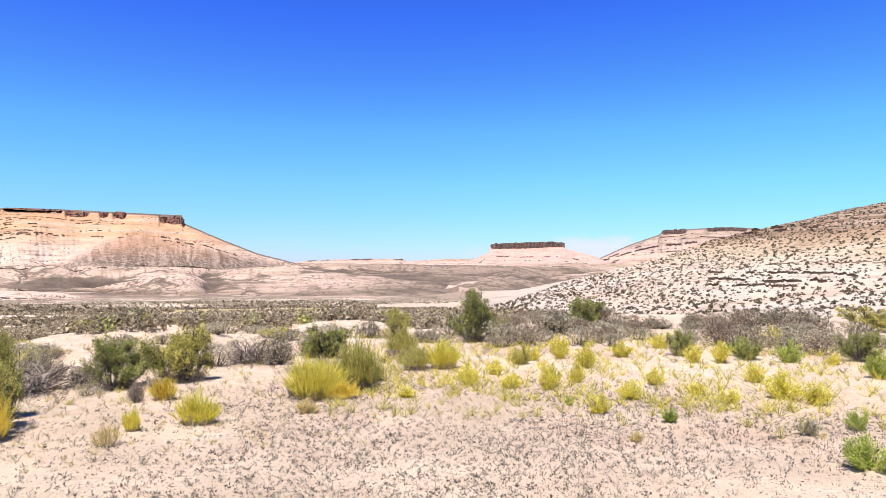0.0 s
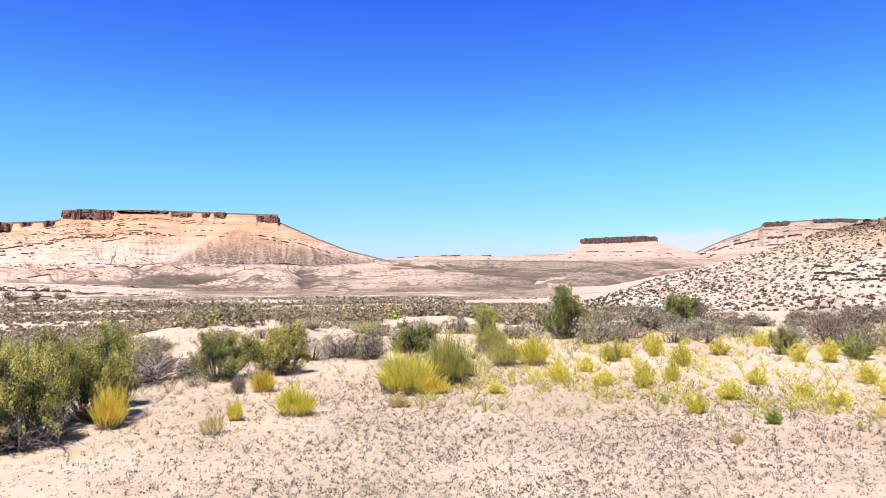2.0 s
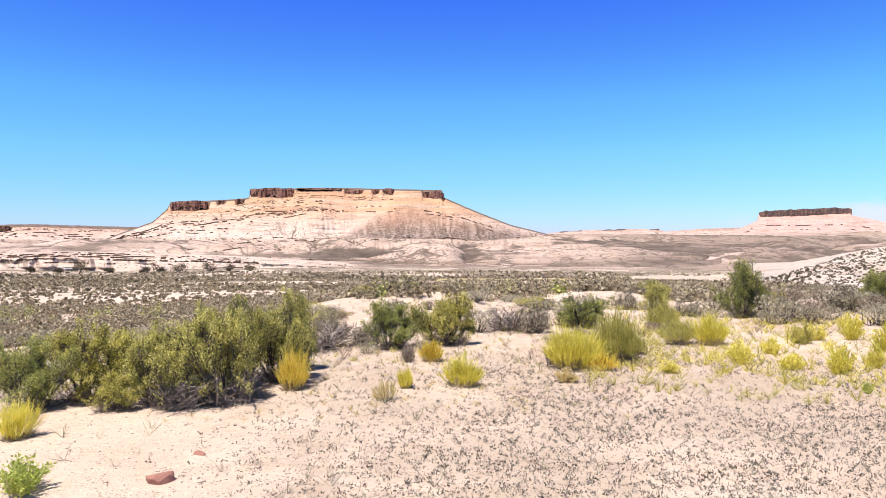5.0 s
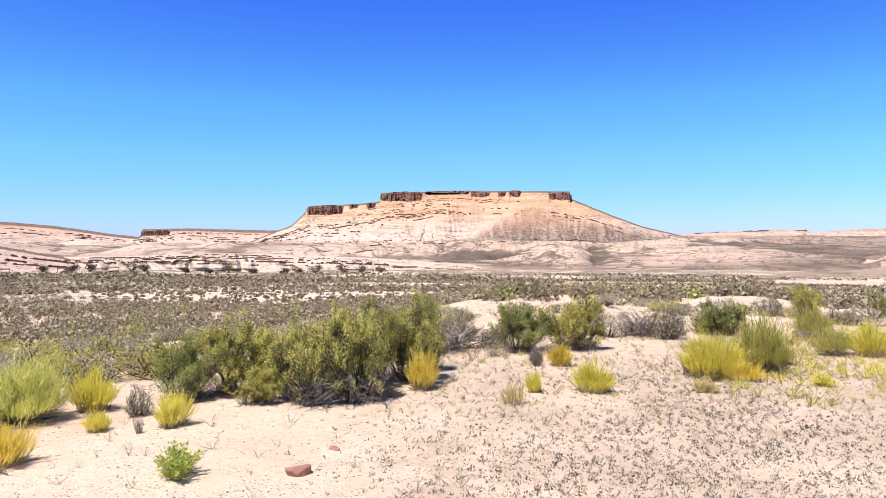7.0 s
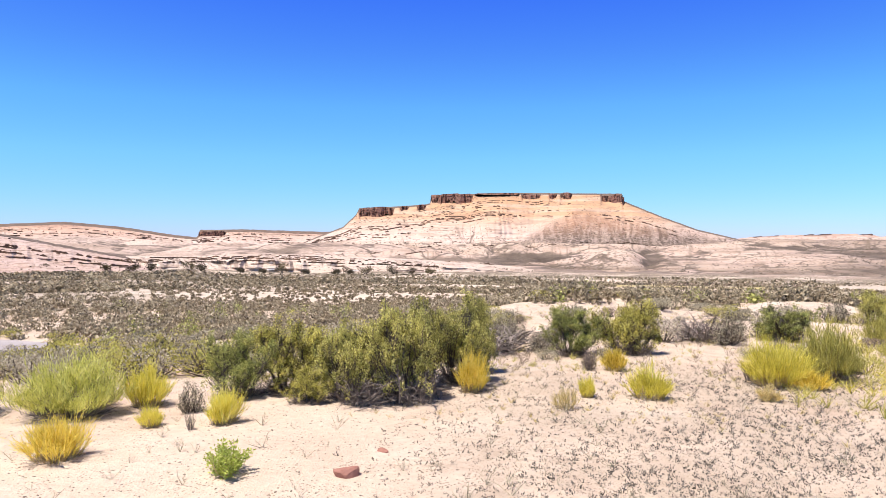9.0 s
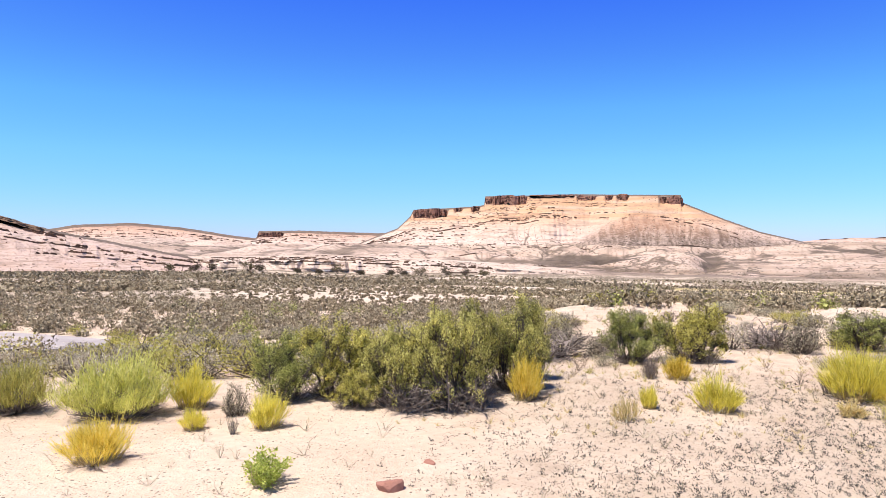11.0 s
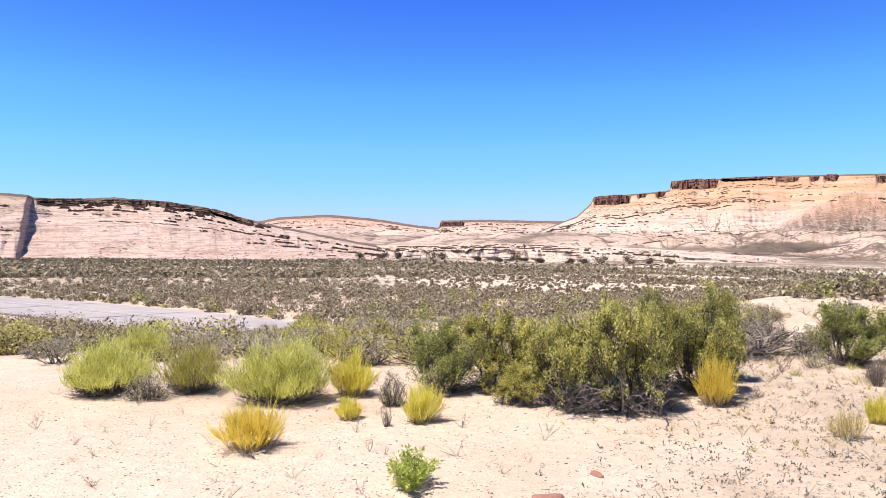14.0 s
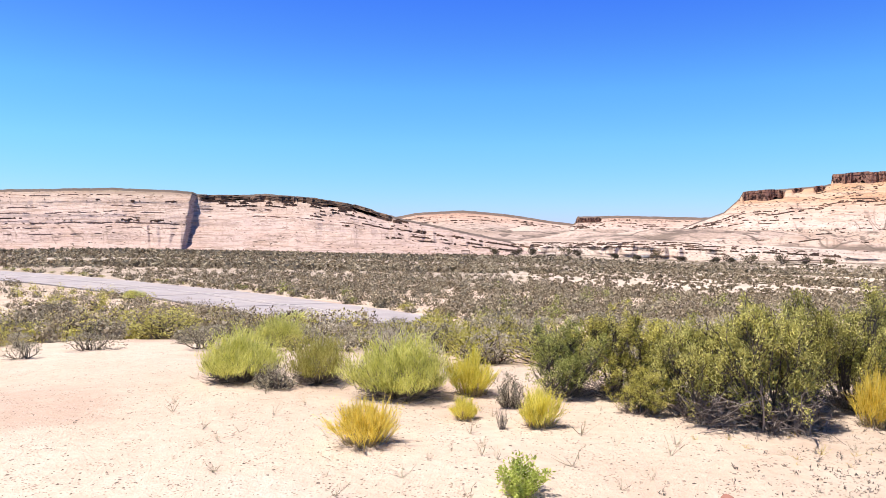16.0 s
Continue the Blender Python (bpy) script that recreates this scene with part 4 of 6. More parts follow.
def landform(name, knots, profile, mat, caps=(), outcrops=(), n=320, m=60, gully=10.0, wave=40.0, ledges=(), rough=0.02, deep=250.0, seed=1, label="", category="mesa", sink=3.0, blend=1.6, mound=0.0, rill=(5.5, 0.92), spur=0.0, crown=0.0, fins=(), level_beds=False, twist=None, strata=None):
    """Knots of bearing, crest elevation in degrees, crest distance and foot distance. The crest is tied to a flat top and a back slope."""
    kn = np.array(sorted(knots))
    az = np.linspace(kn[0, 0], kn[-1, 0], n)
    el, far, near = (np.interp(az, kn[:, 0], kn[:, c]) for c in (1, 2, 3))
    el = el + rough * fbm(az * 3.1, 0 * az, 4, seed)
    sn, cs = -np.sin(np.radians(az)), np.cos(np.radians(az))
    foot = ground_z(sn * near, cs * near) - sink
    crest = EYE + far * np.tan(np.radians(el - crown))
    crest = np.maximum(crest, foot + 0.5)
    rim = crest.copy()
    for a0, a1, e0, e1, high, _ in caps:
        edge = min(0.2, abs(a1 - a0) / 4)
        crest = np.minimum(crest, rim - 0.8 * high * ease(a1 - edge * 0.4, a1 + edge * 0.6, az) * (1 - ease(a0 - edge * 0.6, a0 + edge * 0.4, az)))
    s = np.linspace(0, 1, m)[:, None]
    reach = max(3, int(blend / (az[1] - az[0])))
    bell = np.exp(-np.linspace(-2, 2, 2 * reach + 1) ** 2)
    calm = np.convolve(np.pad(crest, reach, mode="edge"), bell / bell.sum(), "valid")
    px, py = zip(*profile)
    p = np.interp(s, px, py)
    arc = np.radians(az)[None] * far.mean() / wave
    warp = 0.6 * fbm(arc * 0.7, s * 2.0 + 0 * arc, 3, seed + 3)
    down = s * ((far - near).mean() / wave if mound else 0.7)
    floor = ridged(arc + warp, down + warp * 0.5 + 0 * arc, 2, seed + 5) / 0.75 if mound else ridged(arc + warp, down + warp * 0.5 + 0 * arc, 3, seed + 5) / 0.875
    cut = floor * 0.875 - 0.62
    env = np.sin(np.pi * np.clip(s, 0, 1)) ** 0.8
    rr = near[None] + (far - near)[None] * s + gully * cut * env + spur * fbm(arc * 0.22, s * 0.7 + 0 * arc, 3, seed + 31) * env
    keep = ease(0.86, 0.99, p)
    zz = foot[None] + ((calm - foot)[None] * (1 - keep) + (crest - foot)[None] * keep) * p
    for frac, step in ledges:
        # a hard bed: the slope steps out below it and stands steep
        wig = frac + 0.03 * fbm(arc * 0.5, 0 * arc, 3, seed + int(frac * 100))
        here = np.exp(-(((p - wig) / 0.035) ** 2))
        broken = ease(-0.15, 0.25, fbm(arc * 0.9, 0 * arc + frac * 9, 4, seed + 40 + int(frac * 100)))
        rr = rr - step * np.tanh((wig - p) / 0.012) * here * broken
    if strata:
        # thin hard and soft beds: the hard ones jut out and break off here and there
        high = (zz + 0.25 * strata[1] * fbm(arc * 0.6, s * 3 + 0 * arc, 2, seed + 61)) / strata[1]
        rr = rr - strata[0] * env * np.tanh(3.0 * vnoise(high, 0.05 * arc, seed + 62)) * ease(-0.35, 0.2, fbm(arc * 0.7, high * 0.35, 3, seed + 63))
        rr = rr - 0.35 * strata[0] * env * fbm(arc * 6.0, high * 0.7, 3, seed + 64)
    for p0, p1, period, depth, a0, a1 in fins:
        # joints split the hard beds into buttresses: each comes forward and breaks off short on one side
        phase = np.radians(az)[None] * far.mean() / period + 0.9 * fbm(np.radians(az)[None] * far.mean() / period * 0.4, s * 1.2, 2, seed + 51)
        tooth = phase - np.floor(phase)
        tooth = np.where(tooth < 0.28, tooth / 0.28, (1 - tooth) / 0.72)
        patch = ease(-0.12, 0.15, fbm(phase * 0.23, 0 * s + p0 * 7, 3, seed + 52)) * ease(a0 - 1, a0 + 1, az)[None] * (1 - ease(a1 - 1, a1 + 1, az))[None]
        rr = rr - depth * tooth * patch * ease(p0 - 0.03, p0 + 0.03, p) * (1 - ease(p1 - 0.03, p1 + 0.03, p))
    zz = zz + mound * env * (0.62 - floor) + 0.6 * mound * env * fbm(arc * 0.35, down * 0.35, 2, seed + 15)
    zz = zz + 0.5 * fbm(arc * 3, s * 9, 3, seed + 9) * env
    # flat top and back
    top_r = far[None] + np.array([0.15, 0.5, 1.0])[:, None] * deep
    top_z = crest[None] - np.array([0.3, 1.0, 3.0])[:, None] * (deep / 250.0)
    if crown:
        top_z = EYE + top_r * np.tan(np.radians(el[None] - crown * np.array([0.3, 0.0, 0.0])[:, None])) - np.array([0.0, 0.0, 3.0])[:, None]
    back_r = far[None] + deep + np.array([60.0, 200.0])[:, None]
    back_z = np.stack([crest - 0.5 * (crest - foot) - 3, foot - 6])
    floor = np.concatenate([floor * env, np.zeros((5, n))])
    plateau = np.concatenate([np.zeros((m - 1, n)), np.ones((6, n))])
    # thin rills that run down the slope, wander and give out
    lean = np.radians(az)[None] * far.mean() / rill[0]
    lean = lean + (1 - s) * 1.6 + 0.8 * fbm(lean * 0.12, s * 3.0 + 0 * lean, 3, seed + 21) + (1 - s) * 1.2 * fbm(lean * 0.05, 0 * s + 2, 2, seed + 22)
    line = ease(rill[1], min(rill[1] + 0.09, 0.995), 1 - np.abs(vnoise(lean, s * 1.5 + 0 * lean, seed + 23)))
    fork = ease(rill[1], 0.99, 1 - np.abs(vnoise(lean * 2.1 + 0.4, s * 2.0 + 0 * lean, seed + 24))) * ease(0.1, 0.4, s)
    line = np.maximum(line, 0.7 * fork) * ease(-0.22, 0.12, fbm(lean * 0.25, s * 5.0 + 0 * lean, 3, seed + 25))
    line = np.concatenate([line, np.zeros((5, n))])
    rr, zz = np.concatenate([rr, top_r, back_r]), np.concatenate([zz, top_z, back_z])
    if twist:
        # a corner of the cliff that leans, and joints that wander
        up = np.concatenate([s, np.ones((5, 1))])
        bent = np.radians(az[None] + twist[1] * (up - 0.5) * np.exp(-(((az - twist[0]) / 1.3) ** 2))[None] + 0.16 * fbm(az[None] * 1.1, up * 5.0, 3, seed + 81) * (up < 1))
        v = np.stack([-np.sin(bent) * rr, np.cos(bent) * rr, zz], -1).reshape(-1, 3)
    else:
        v = np.stack([sn * rr, cs * rr, zz], -1).reshape(-1, 3)
    thing = root(name, float(sn[n // 2] * far[n // 2]), float(cs[n // 2] * far[n // 2]), float(foot[n // 2]), label, category)
    v = v - np.array(thing.matrix_world.translation)
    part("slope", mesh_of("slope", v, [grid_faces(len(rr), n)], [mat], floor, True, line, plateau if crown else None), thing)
    rows_p = p[:, 0]
    for k, (a0, a1, frac, high, *kind) in enumerate(outcrops):
        stuff, fill = kind if kind else ("pale_ledge" if far[n // 2] < 580 else "ledge", 0.0)
        level = frac if level_beds else None
        # a hard bed that crops out here and there along the slope: a steep broken face, its top running back into the slope
        along = np.radians(az) * far.mean() / max(4.0, 4.0 * high)
        wander = frac + 0.018 * fbm(along * 0.12, 0 * az + k, 3, seed + 95 + k)
        at_row = np.clip(np.interp(wander, rows_p, np.arange(m)), 1, m - 2)
        if level is not None:
            over = zz[:m] >= level + 0.5 * fbm(along * 0.12, 0 * az + k, 3, seed + 95 + k)[None]
            at_row = np.clip(np.argmax(over, 0), 1, m - 2) + 0.0
        lo = at_row.astype(int)
        w, col = at_row - lo, np.arange(n)
        r0 = rr[lo, col] * (1 - w) + rr[lo + 1, col] * w
        z0 = zz[lo, col] * (1 - w) + zz[lo + 1, col] * w
        grow = fbm(along, 0 * az + k * 5.1, 3, seed + 70 + k) + 0.7 * fbm(along * 0.13, 0 * az + k * 3.3, 2, seed + 60 + k) + fill
        tall = high * ease(0.02, 0.22, grow) * (0.75 + 0.9 * np.abs(fbm(along * 4.0, 0 * az, 2, seed + 90 + k)))
        show = (grow > 0.02) & (at_row > 1.5) & (az > min(a0, a1)) & (az < max(a0, a1))
        jut = high * (0.35 * np.tanh(6 * fbm(along * 3.0, 0 * az + 4, 2, seed + 99 + k)))
        edge = [(0.9, -0.7), (-0.15, -0.5), (-0.30, 0.42), (-0.05, 0.5), (-0.22, 0.95), (0.1, 1.0), (2.6, 1.05)]
        rv = np.stack([np.stack([sn * (r0 + jut + out * tall), cs * (r0 + jut + out * tall), z0 + up * tall], -1) for out, up in edge])
        quads = grid_faces(len(edge), n)
        quads = quads[show[quads[:, 0] % n] & show[quads[:, 1] % n]]
        if len(quads):
            used, quads = np.unique(quads, return_inverse=True)
            part("ledge", mesh_of("ledge", rv.reshape(-1, 3)[used] - np.array(thing.matrix_world.translation), [quads.reshape(-1, 4)], [stuff]), thing, "dark broken rock ledge")["kind"] = "stuff"
    for a0, a1, e0, e1, high, sd in caps:
        caprock(thing, a0, a1, e0, e1, lambda q: np.interp(q, az, far), float(far[n // 2]), high, sd, "far_cap" if far[n // 2] > 2500 else "ledge" if far[n // 2] < 700 else "caprock")
    return thing


def caprock(thing, az0, az1, el0, el1, crest_at, far, high, seed, mat="caprock", ragged=0.3, deep=60.0):
    """A dark broken cliff along a crest, in blocks that stand out unevenly; el is the elevation of its top."""
    g = np.random.default_rng(seed)
    n = max(6, int(abs(radians(az1 - az0)) * far / (1.6 + far / 1500.0)))
    az = np.linspace(az0, az1, n)
    arc = np.radians(az) * far / 7.0
    far = crest_at(az)
    jut = 4.0 * fbm(arc * 0.5, 0 * arc, 2, seed) + 2.6 * np.tanh(7 * fbm(arc * 1.3, 0 * arc + 3, 2, seed + 1)) + g.normal(size=n) * 0.5
    top = EYE + far * np.tan(np.radians(np.linspace(el0, el1, n))) + min(ragged * high, 4.0) * (np.minimum(fbm(arc * 0.35, 0 * arc + 7, 4, seed + 2), 0.12) - 0.05) - min(0.4 * high, 3.5) * ease(0.12, 0.3, fbm(arc * 0.22, 0 * arc + 11, 2, seed + 4))
    # the ends crumble away into the slope
    inward = np.minimum(np.arange(n), np.arange(n)[::-1]) * abs(radians(az1 - az0)) * far.mean() / n
    top = top - 0.32 * high * np.exp(-inward / (0.22 * high)) * (0.8 + 0.5 * fbm(arc * 1.5, 0 * arc + 2, 2, seed + 6))
    jut = jut + 4.0 * np.exp(-inward / (0.3 * high))
    sn, cs = -np.sin(np.radians(az)), np.cos(np.radians(az))
    rows = []
    for back, lift in ((-2.0, -1.25), (-1.2, -1.0), (-0.4, -0.7), (-1.0, -0.66), (0.2, -0.3), (-0.3, -0.26), (0.6, 0.0), (deep, 0.02), (deep, -1.0)):
        r = far - 3.5 + back + jut * (0.5 if back == deep else 1) * (1 if lift > -1.2 else 1.3) + g.normal(size=n) * 0.35
        z = top + lift * high * (1 + (0.8 if high < 20 else 0.25) * (lift < -0.6) * fbm(arc * 0.6, 0 * arc + 5, 2, seed + 3))
        rows.append(np.stack([sn * r, cs * r, z], -1))
    v = np.stack(rows)
    faces = [grid_faces(len(rows), n)]
    i = np.arange(len(rows) * n).reshape(len(rows), n)
    faces += [i[None, :, 0], i[None, ::-1, -1]]
    v = v.reshape(-1, 3) - np.array(thing.matrix_world.translation)
    return part("caprock", mesh_of("caprock", v, faces, [mat]), thing, "dark broken caprock")


TALUS = [(0, 0), (0.3, 0.12), (0.5, 0.30), (0.7, 0.55), (0.88, 0.84), (1, 1)]
SLOPE = [(0, 0), (0.25, 0.12), (0.6, 0.5), (0.85, 0.85), (1, 1)]
STEEP = [(0, 0), (0.35, 0.14), (0.5, 0.32), (0.62, 0.62), (0.78, 0.82), (1, 1)]

RIM = ((8.25, 5.4, 2.95, 3.08, 16, 1), (4.9, 4.2, 3.12, 3.15, 6, 2), (3.5, 2.8, 3.22, 3.27, 7, 3), (2.40, -1.0, 4.06, 4.16, 15, 4), (-1.2, -4.8, 4.14, 4.17, 2.2, 5), (-5.0, -6.5, 4.19, 4.18, 9, 6),
       (-7.2, -7.8, 4.17, 4.17, 8, 8), (-8.1, -9.0, 4.17, 4.15, 8, 9), (-11.3, -13.08, 4.08, 4.02, 14, 10))
mesa = landform("mesa", [(16, -1.5, 1250, 960), (12.2, .35, 1250, 960), (10.68, .95, 1250, 960), (9.5, 1.40, 1250, 960), (8.45, 2.42, 1250, 950), (8.2, 2.93, 1250, 940), (5.6, 3.05, 1250, 930),
                (2.9, 3.25, 1250, 930), (2.44, 3.36, 1250, 925), (2.38, 4.04, 1250, 920), (-5, 4.18, 1250, 920), (-12.9, 4.03, 1250, 920), (-13.1, 3.40, 1250, 930),
                (-16, 2.15, 1250, 950), (-18.5, 1.17, 1250, 980), (-21.3, .46, 1250, 1050), (-23, -.3, 1250, 1120), (-25, -1.5, 1250, 1150)],
                TALUS, "mesa", RIM, ((12, -6, .62, 1.7), (7, -16, .60, 1.5), (3, -9, .84, 1.5), (12, 2, .46, 1.8, "ledge", 0.08), (5, -4, .76, 1.9, "ledge", -0.1), (12, 4, .30, 1.6), (-9, -17, .66, 1.8, "ledge", 0.12), (9, 4, .37, 1.6), (5, -2, .80, 1.5, "ledge", -0.12), (3, -8, .71, 1.3, "ledge", -0.1),
                              (12, -2, .53, 1.8, "ledge", 0.1), (12, -14, .14, 1.4), (9, 0, .57, 1.3), (6, -7, .88, 1.2), (2, -5, .65, 1.5, "ledge", 0.12), (-12, -20, .55, 1.2)), 800, 92, 9, 20, ((0.62, 6), (0.5, 5), (0.74, 4), (0.38, 4)), 0.015, 320, 3,
                "broad flat-topped mesa of orange and cream clay with dark caprock", spur=60.0, rill=(15.0, 0.93), crown=0.10, strata=(3.0, 4.0))

foothills = landform("foothills", [(17, -1.4, 880, 610), (13, -.85, 890, 600), (8, -.6, 900, 590), (2, -.46, 920, 585), (-9, -.38, 930, 580), (-16.5, -.08, 1000, 575), (-22.8, .30, 1120, 575), (-27.2, .36, 1150, 575),
                     (-35.5, .28, 1150, 575), (-43, .12, 1150, 575), (-50, -.4, 1100, 580), (-58, -1.2, 1000, 590)], [(0, 0), (0.2, 0.26), (0.45, 0.55), (0.75, 0.84), (1, 1)], "foothill", (), ((14, -6, .35, 1.3), (12, 0, .62, 1.2), (-2, -20, .8, 1.1), (10, -2, .82, 1.2)), 700, 84, 0, 115, (), 0.05, 120, 41,
                     "low pink clay foothills cut by dry draws below the mesa", "hills", 4.0, 1.6, 20.0, (9.0, 0.90))

butte = landform("butte", [(-33, -.3, 3300, 2900), (-35.47, .55, 3300, 2900), (-37.1, 1.33, 3300, 2850), (-37.22, 2.05, 3300, 2850), (-40.3, 2.09, 3300, 2850), (-43.1, 2.22, 3300, 2850), (-43.25, 1.6, 3300, 2850),
                 (-45.4, 1.05, 3300, 2900), (-49, -.5, 3300, 3000)], TALUS, "butte", ((-37.2, -43.2, 2.07, 2.22, 32, 12),), ((-36, -45, .5, 4), (-36, -45, .3, 4)), 220, 50, 30, 90, ((0.5, 8),), 0.01, 250, 11,
                 "distant pink butte with a dark vertical rim", "butte")
ridge = landform("ridge_mesa", [(-42, -.2, 3900, 3400), (-45.4, .6, 3900, 3400), (-48, 1.8, 3900, 3300), (-50.55, 2.7, 3900, 3300), (-50.75, 3.0, 3900, 3300), (-55.5, 3.18, 3900, 3300), (-57.1, 3.05, 3900, 3300), (-64, 2.6, 3900, 3300), (-72, 1, 3900, 3300)],
                 SLOPE, "far_mesa", ((-50.7, -52.5, 3.06, 3.12, 20, 16), (-54, -56.8, 3.2, 3.12, 16, 17)), ((-46, -60, .62, 8, "far_cap", 0.2), (-46, -60, .78, 5, "far_cap", 0.1), (-46, -60, .4, 5), (-44, -60, .30, 4), (-46, -60, .5, 4), (-49, -60, .9, 4)), 320, 66, 40, 90, ((0.62, 16), (0.85, 10)), 0.02, 400, 15, "long hazy mesa with grey and pink bedded slopes", "mesa", crown=0.08, rill=(22.0, 0.90))
low = landform("low_mesa", [(-12, -.2, 4300, 3900), (-21.5, .47, 4300, 3900), (-23.1, .66, 4300, 3900), (-27.2, .77, 4300, 3900), (-29.9, .78, 4300, 3900), (-30.5, .55, 4300, 3900), (-33.2, .76, 4300, 3900), (-36.9, .83, 4300, 3900), (-42, .5, 4300, 3900)],
               STEEP, "low_mesa", ((-22.4, -24.2, .60, .70, 6, 51), (-25.8, -27.6, .75, .79, 7, 52), (-29.2, -30.1, .79, .78, 9, 53)), (), 300, 40, 40, 120, ((0.6, 10),), 0.03, 250, 18, "low line of far pink mesas with dark rims", "mesa")
hills = landform("rolling_hills", [(46, .4, 1700, 1200), (35.7, .95, 1700, 1200), (33.4, 1.40, 1700, 1200), (29.7, 1.60, 1700, 1200), (26, 1.28, 1700, 1200), (22.4, .70, 1700, 1200), (20.7, .52, 1700, 1200), (20.5, 1.10, 1700, 1200),
                 (17, 1.16, 1700, 1200), (11.2, 1.0, 1700, 1200), (9, 1.1, 1700, 1200), (4, .6, 1700, 1250)], SLOPE, "hills", ((20.6, 18.6, 1.13, 1.16, 11, 22),), ((36, 6, .55, 1.8), (36, 6, .75, 1.6), (36, 6, .3, 2.2, "ledge", 0.08), (36, 20, .66, 1.5), (36, 8, .44, 1.8), (18, 5, .84, 1.6)), 520, 66, 40, 60, ((0.55, 6), (0.35, 5), (0.8, 5)), 0.03, 300, 21,
                 "rolling clay hills, cream below and orange above", "hills", crown=0.20, rill=(14.0, 0.92), spur=70.0, strata=(5.0, 4.0))
cliff = landform("cliff", [(86, 2.3, 540, 430), (70, 2.5, 535, 426), (63.6, 2.70, 525, 422), (56.5, 3.03, 520, 418), (52.6, 2.97, 515, 414), (51.35, 2.85, 515, 412), (51.0, 2.72, 550, 424), (49.6, 2.66, 570, 418), (47.6, 2.68, 575, 416), (45.5, 2.80, 575, 415), (41.6, 2.54, 560, 415),
                 (38.9, 2.10, 560, 415), (36.1, 1.3, 560, 420), (34.3, .85, 560, 430), (30.6, .08, 560, 440), (26, -.85, 560, 450), (23, -1.5, 560, 470)],
                 [(0, 0), (0.25, 0.14), (0.36, 0.30), (0.50, 0.43), (0.58, 0.58), (0.72, 0.71), (0.80, 0.85), (1, 1)], "cliff", ((50.6, 46.5, 2.62, 2.70, 2.6, 31), (46.6, 43.0, 2.72, 2.66, 3.4, 34), (43.0, 38.6, 2.66, 2.1, 3.2, 32), (38.6, 35.4, 2.1, 1.2, 2.6, 33)),
                 ((86, 52, .80, 1.1, "ledge", 0.0), (86, 51.4, .70, .6), (86, 51.4, .60, .6, "pale_ledge", 0.1), (86, 51.4, .50, .7, "ledge", -0.1), (86, 51.4, .90, .6), (86, 51.4, .42, .8, "pale_ledge", 0.1), (86, 51.4, .35, .6), (56, 51.4, .46, 1.2, "ledge", 0.2), (86, 51.4, .26, .5),
                  (51, 33, .94, 2.0, "ledge", 0.3), (51, 34, .88, 1.7, "ledge", 0.25), (51, 34, .82, 1.3, "ledge", 0.15), (51, 35, .75, 1.0, "pale_ledge", 0.1), (42, 30, .68, 1.0, "ledge", 0.05), (51, 33, .62, .6), (40, 28, .55, 1.1, "ledge", 0.0), (36, 25, .42, 1.2, "ledge", 0.05), (34, 24, .75, 1.2, "ledge", 0.05)), 1050, 100, 5, 16,
                 ((0.82, 1.3), (0.7, 1.2), (0.6, 1.0), (0.5, 1.0), (0.9, 1.3), (0.4, 0.9), (0.76, 1.1), (0.65, 1.0)), 0.04, 220, 25, "long pale cliff of pink and white beds above the flat", "cliff", 1.5, 0.6, 0.0, (5.0, 0.955), crown=0.17, twist=(51.2, -1.0), strata=(0.45, 1.3),
                 fins=((0.08, 0.40, 7.0, 3.5, 51.3, 57.0), (0.45, 0.85, 11.0, 5.0, 25.0, 34.0)))
bluff = landform("bluff", [(33, -1.1, 600, 520), (30.6, -1.04, 600, 520), (26.9, -.94, 600, 515), (21.5, -1.0, 600, 510), (15.3, -.76, 600, 505), (10.8, -1.0, 600, 505), (4.9, -1.28, 600, 505), (0, -1.6, 600, 520), (-6, -2.1, 600, 540)],
                 [(0, 0), (0.12, 0.1), (0.2, 0.35), (0.34, 0.72), (0.5, 0.84), (0.75, 0.92), (1, 1)], "bluff", (), ((31, 2, .80, 1.0, "ledge", 0.15), (31, 4, .88, .8, "ledge", 0.1), (31, 8, .5, .9, "ledge", -0.05), (31, 0, .68, 1.0, "ledge", 0.05), (31, 6, .94, .8)), 850, 70, 8, 12, ((0.6, 4), (0.75, 3)), 0.03, 160, 27,
                 "low white clay bluff cut by dark gullies behind the trees", "bluff", 2.0, 1.6, 0.0, (3.4, 0.84), strata=(1.2, 1.2), fins=((0.30, 0.86, 12.0, 9.0, 7.0, 32.0), (0.15, 0.5, 17.0, 7.0, 10.0, 28.0)))
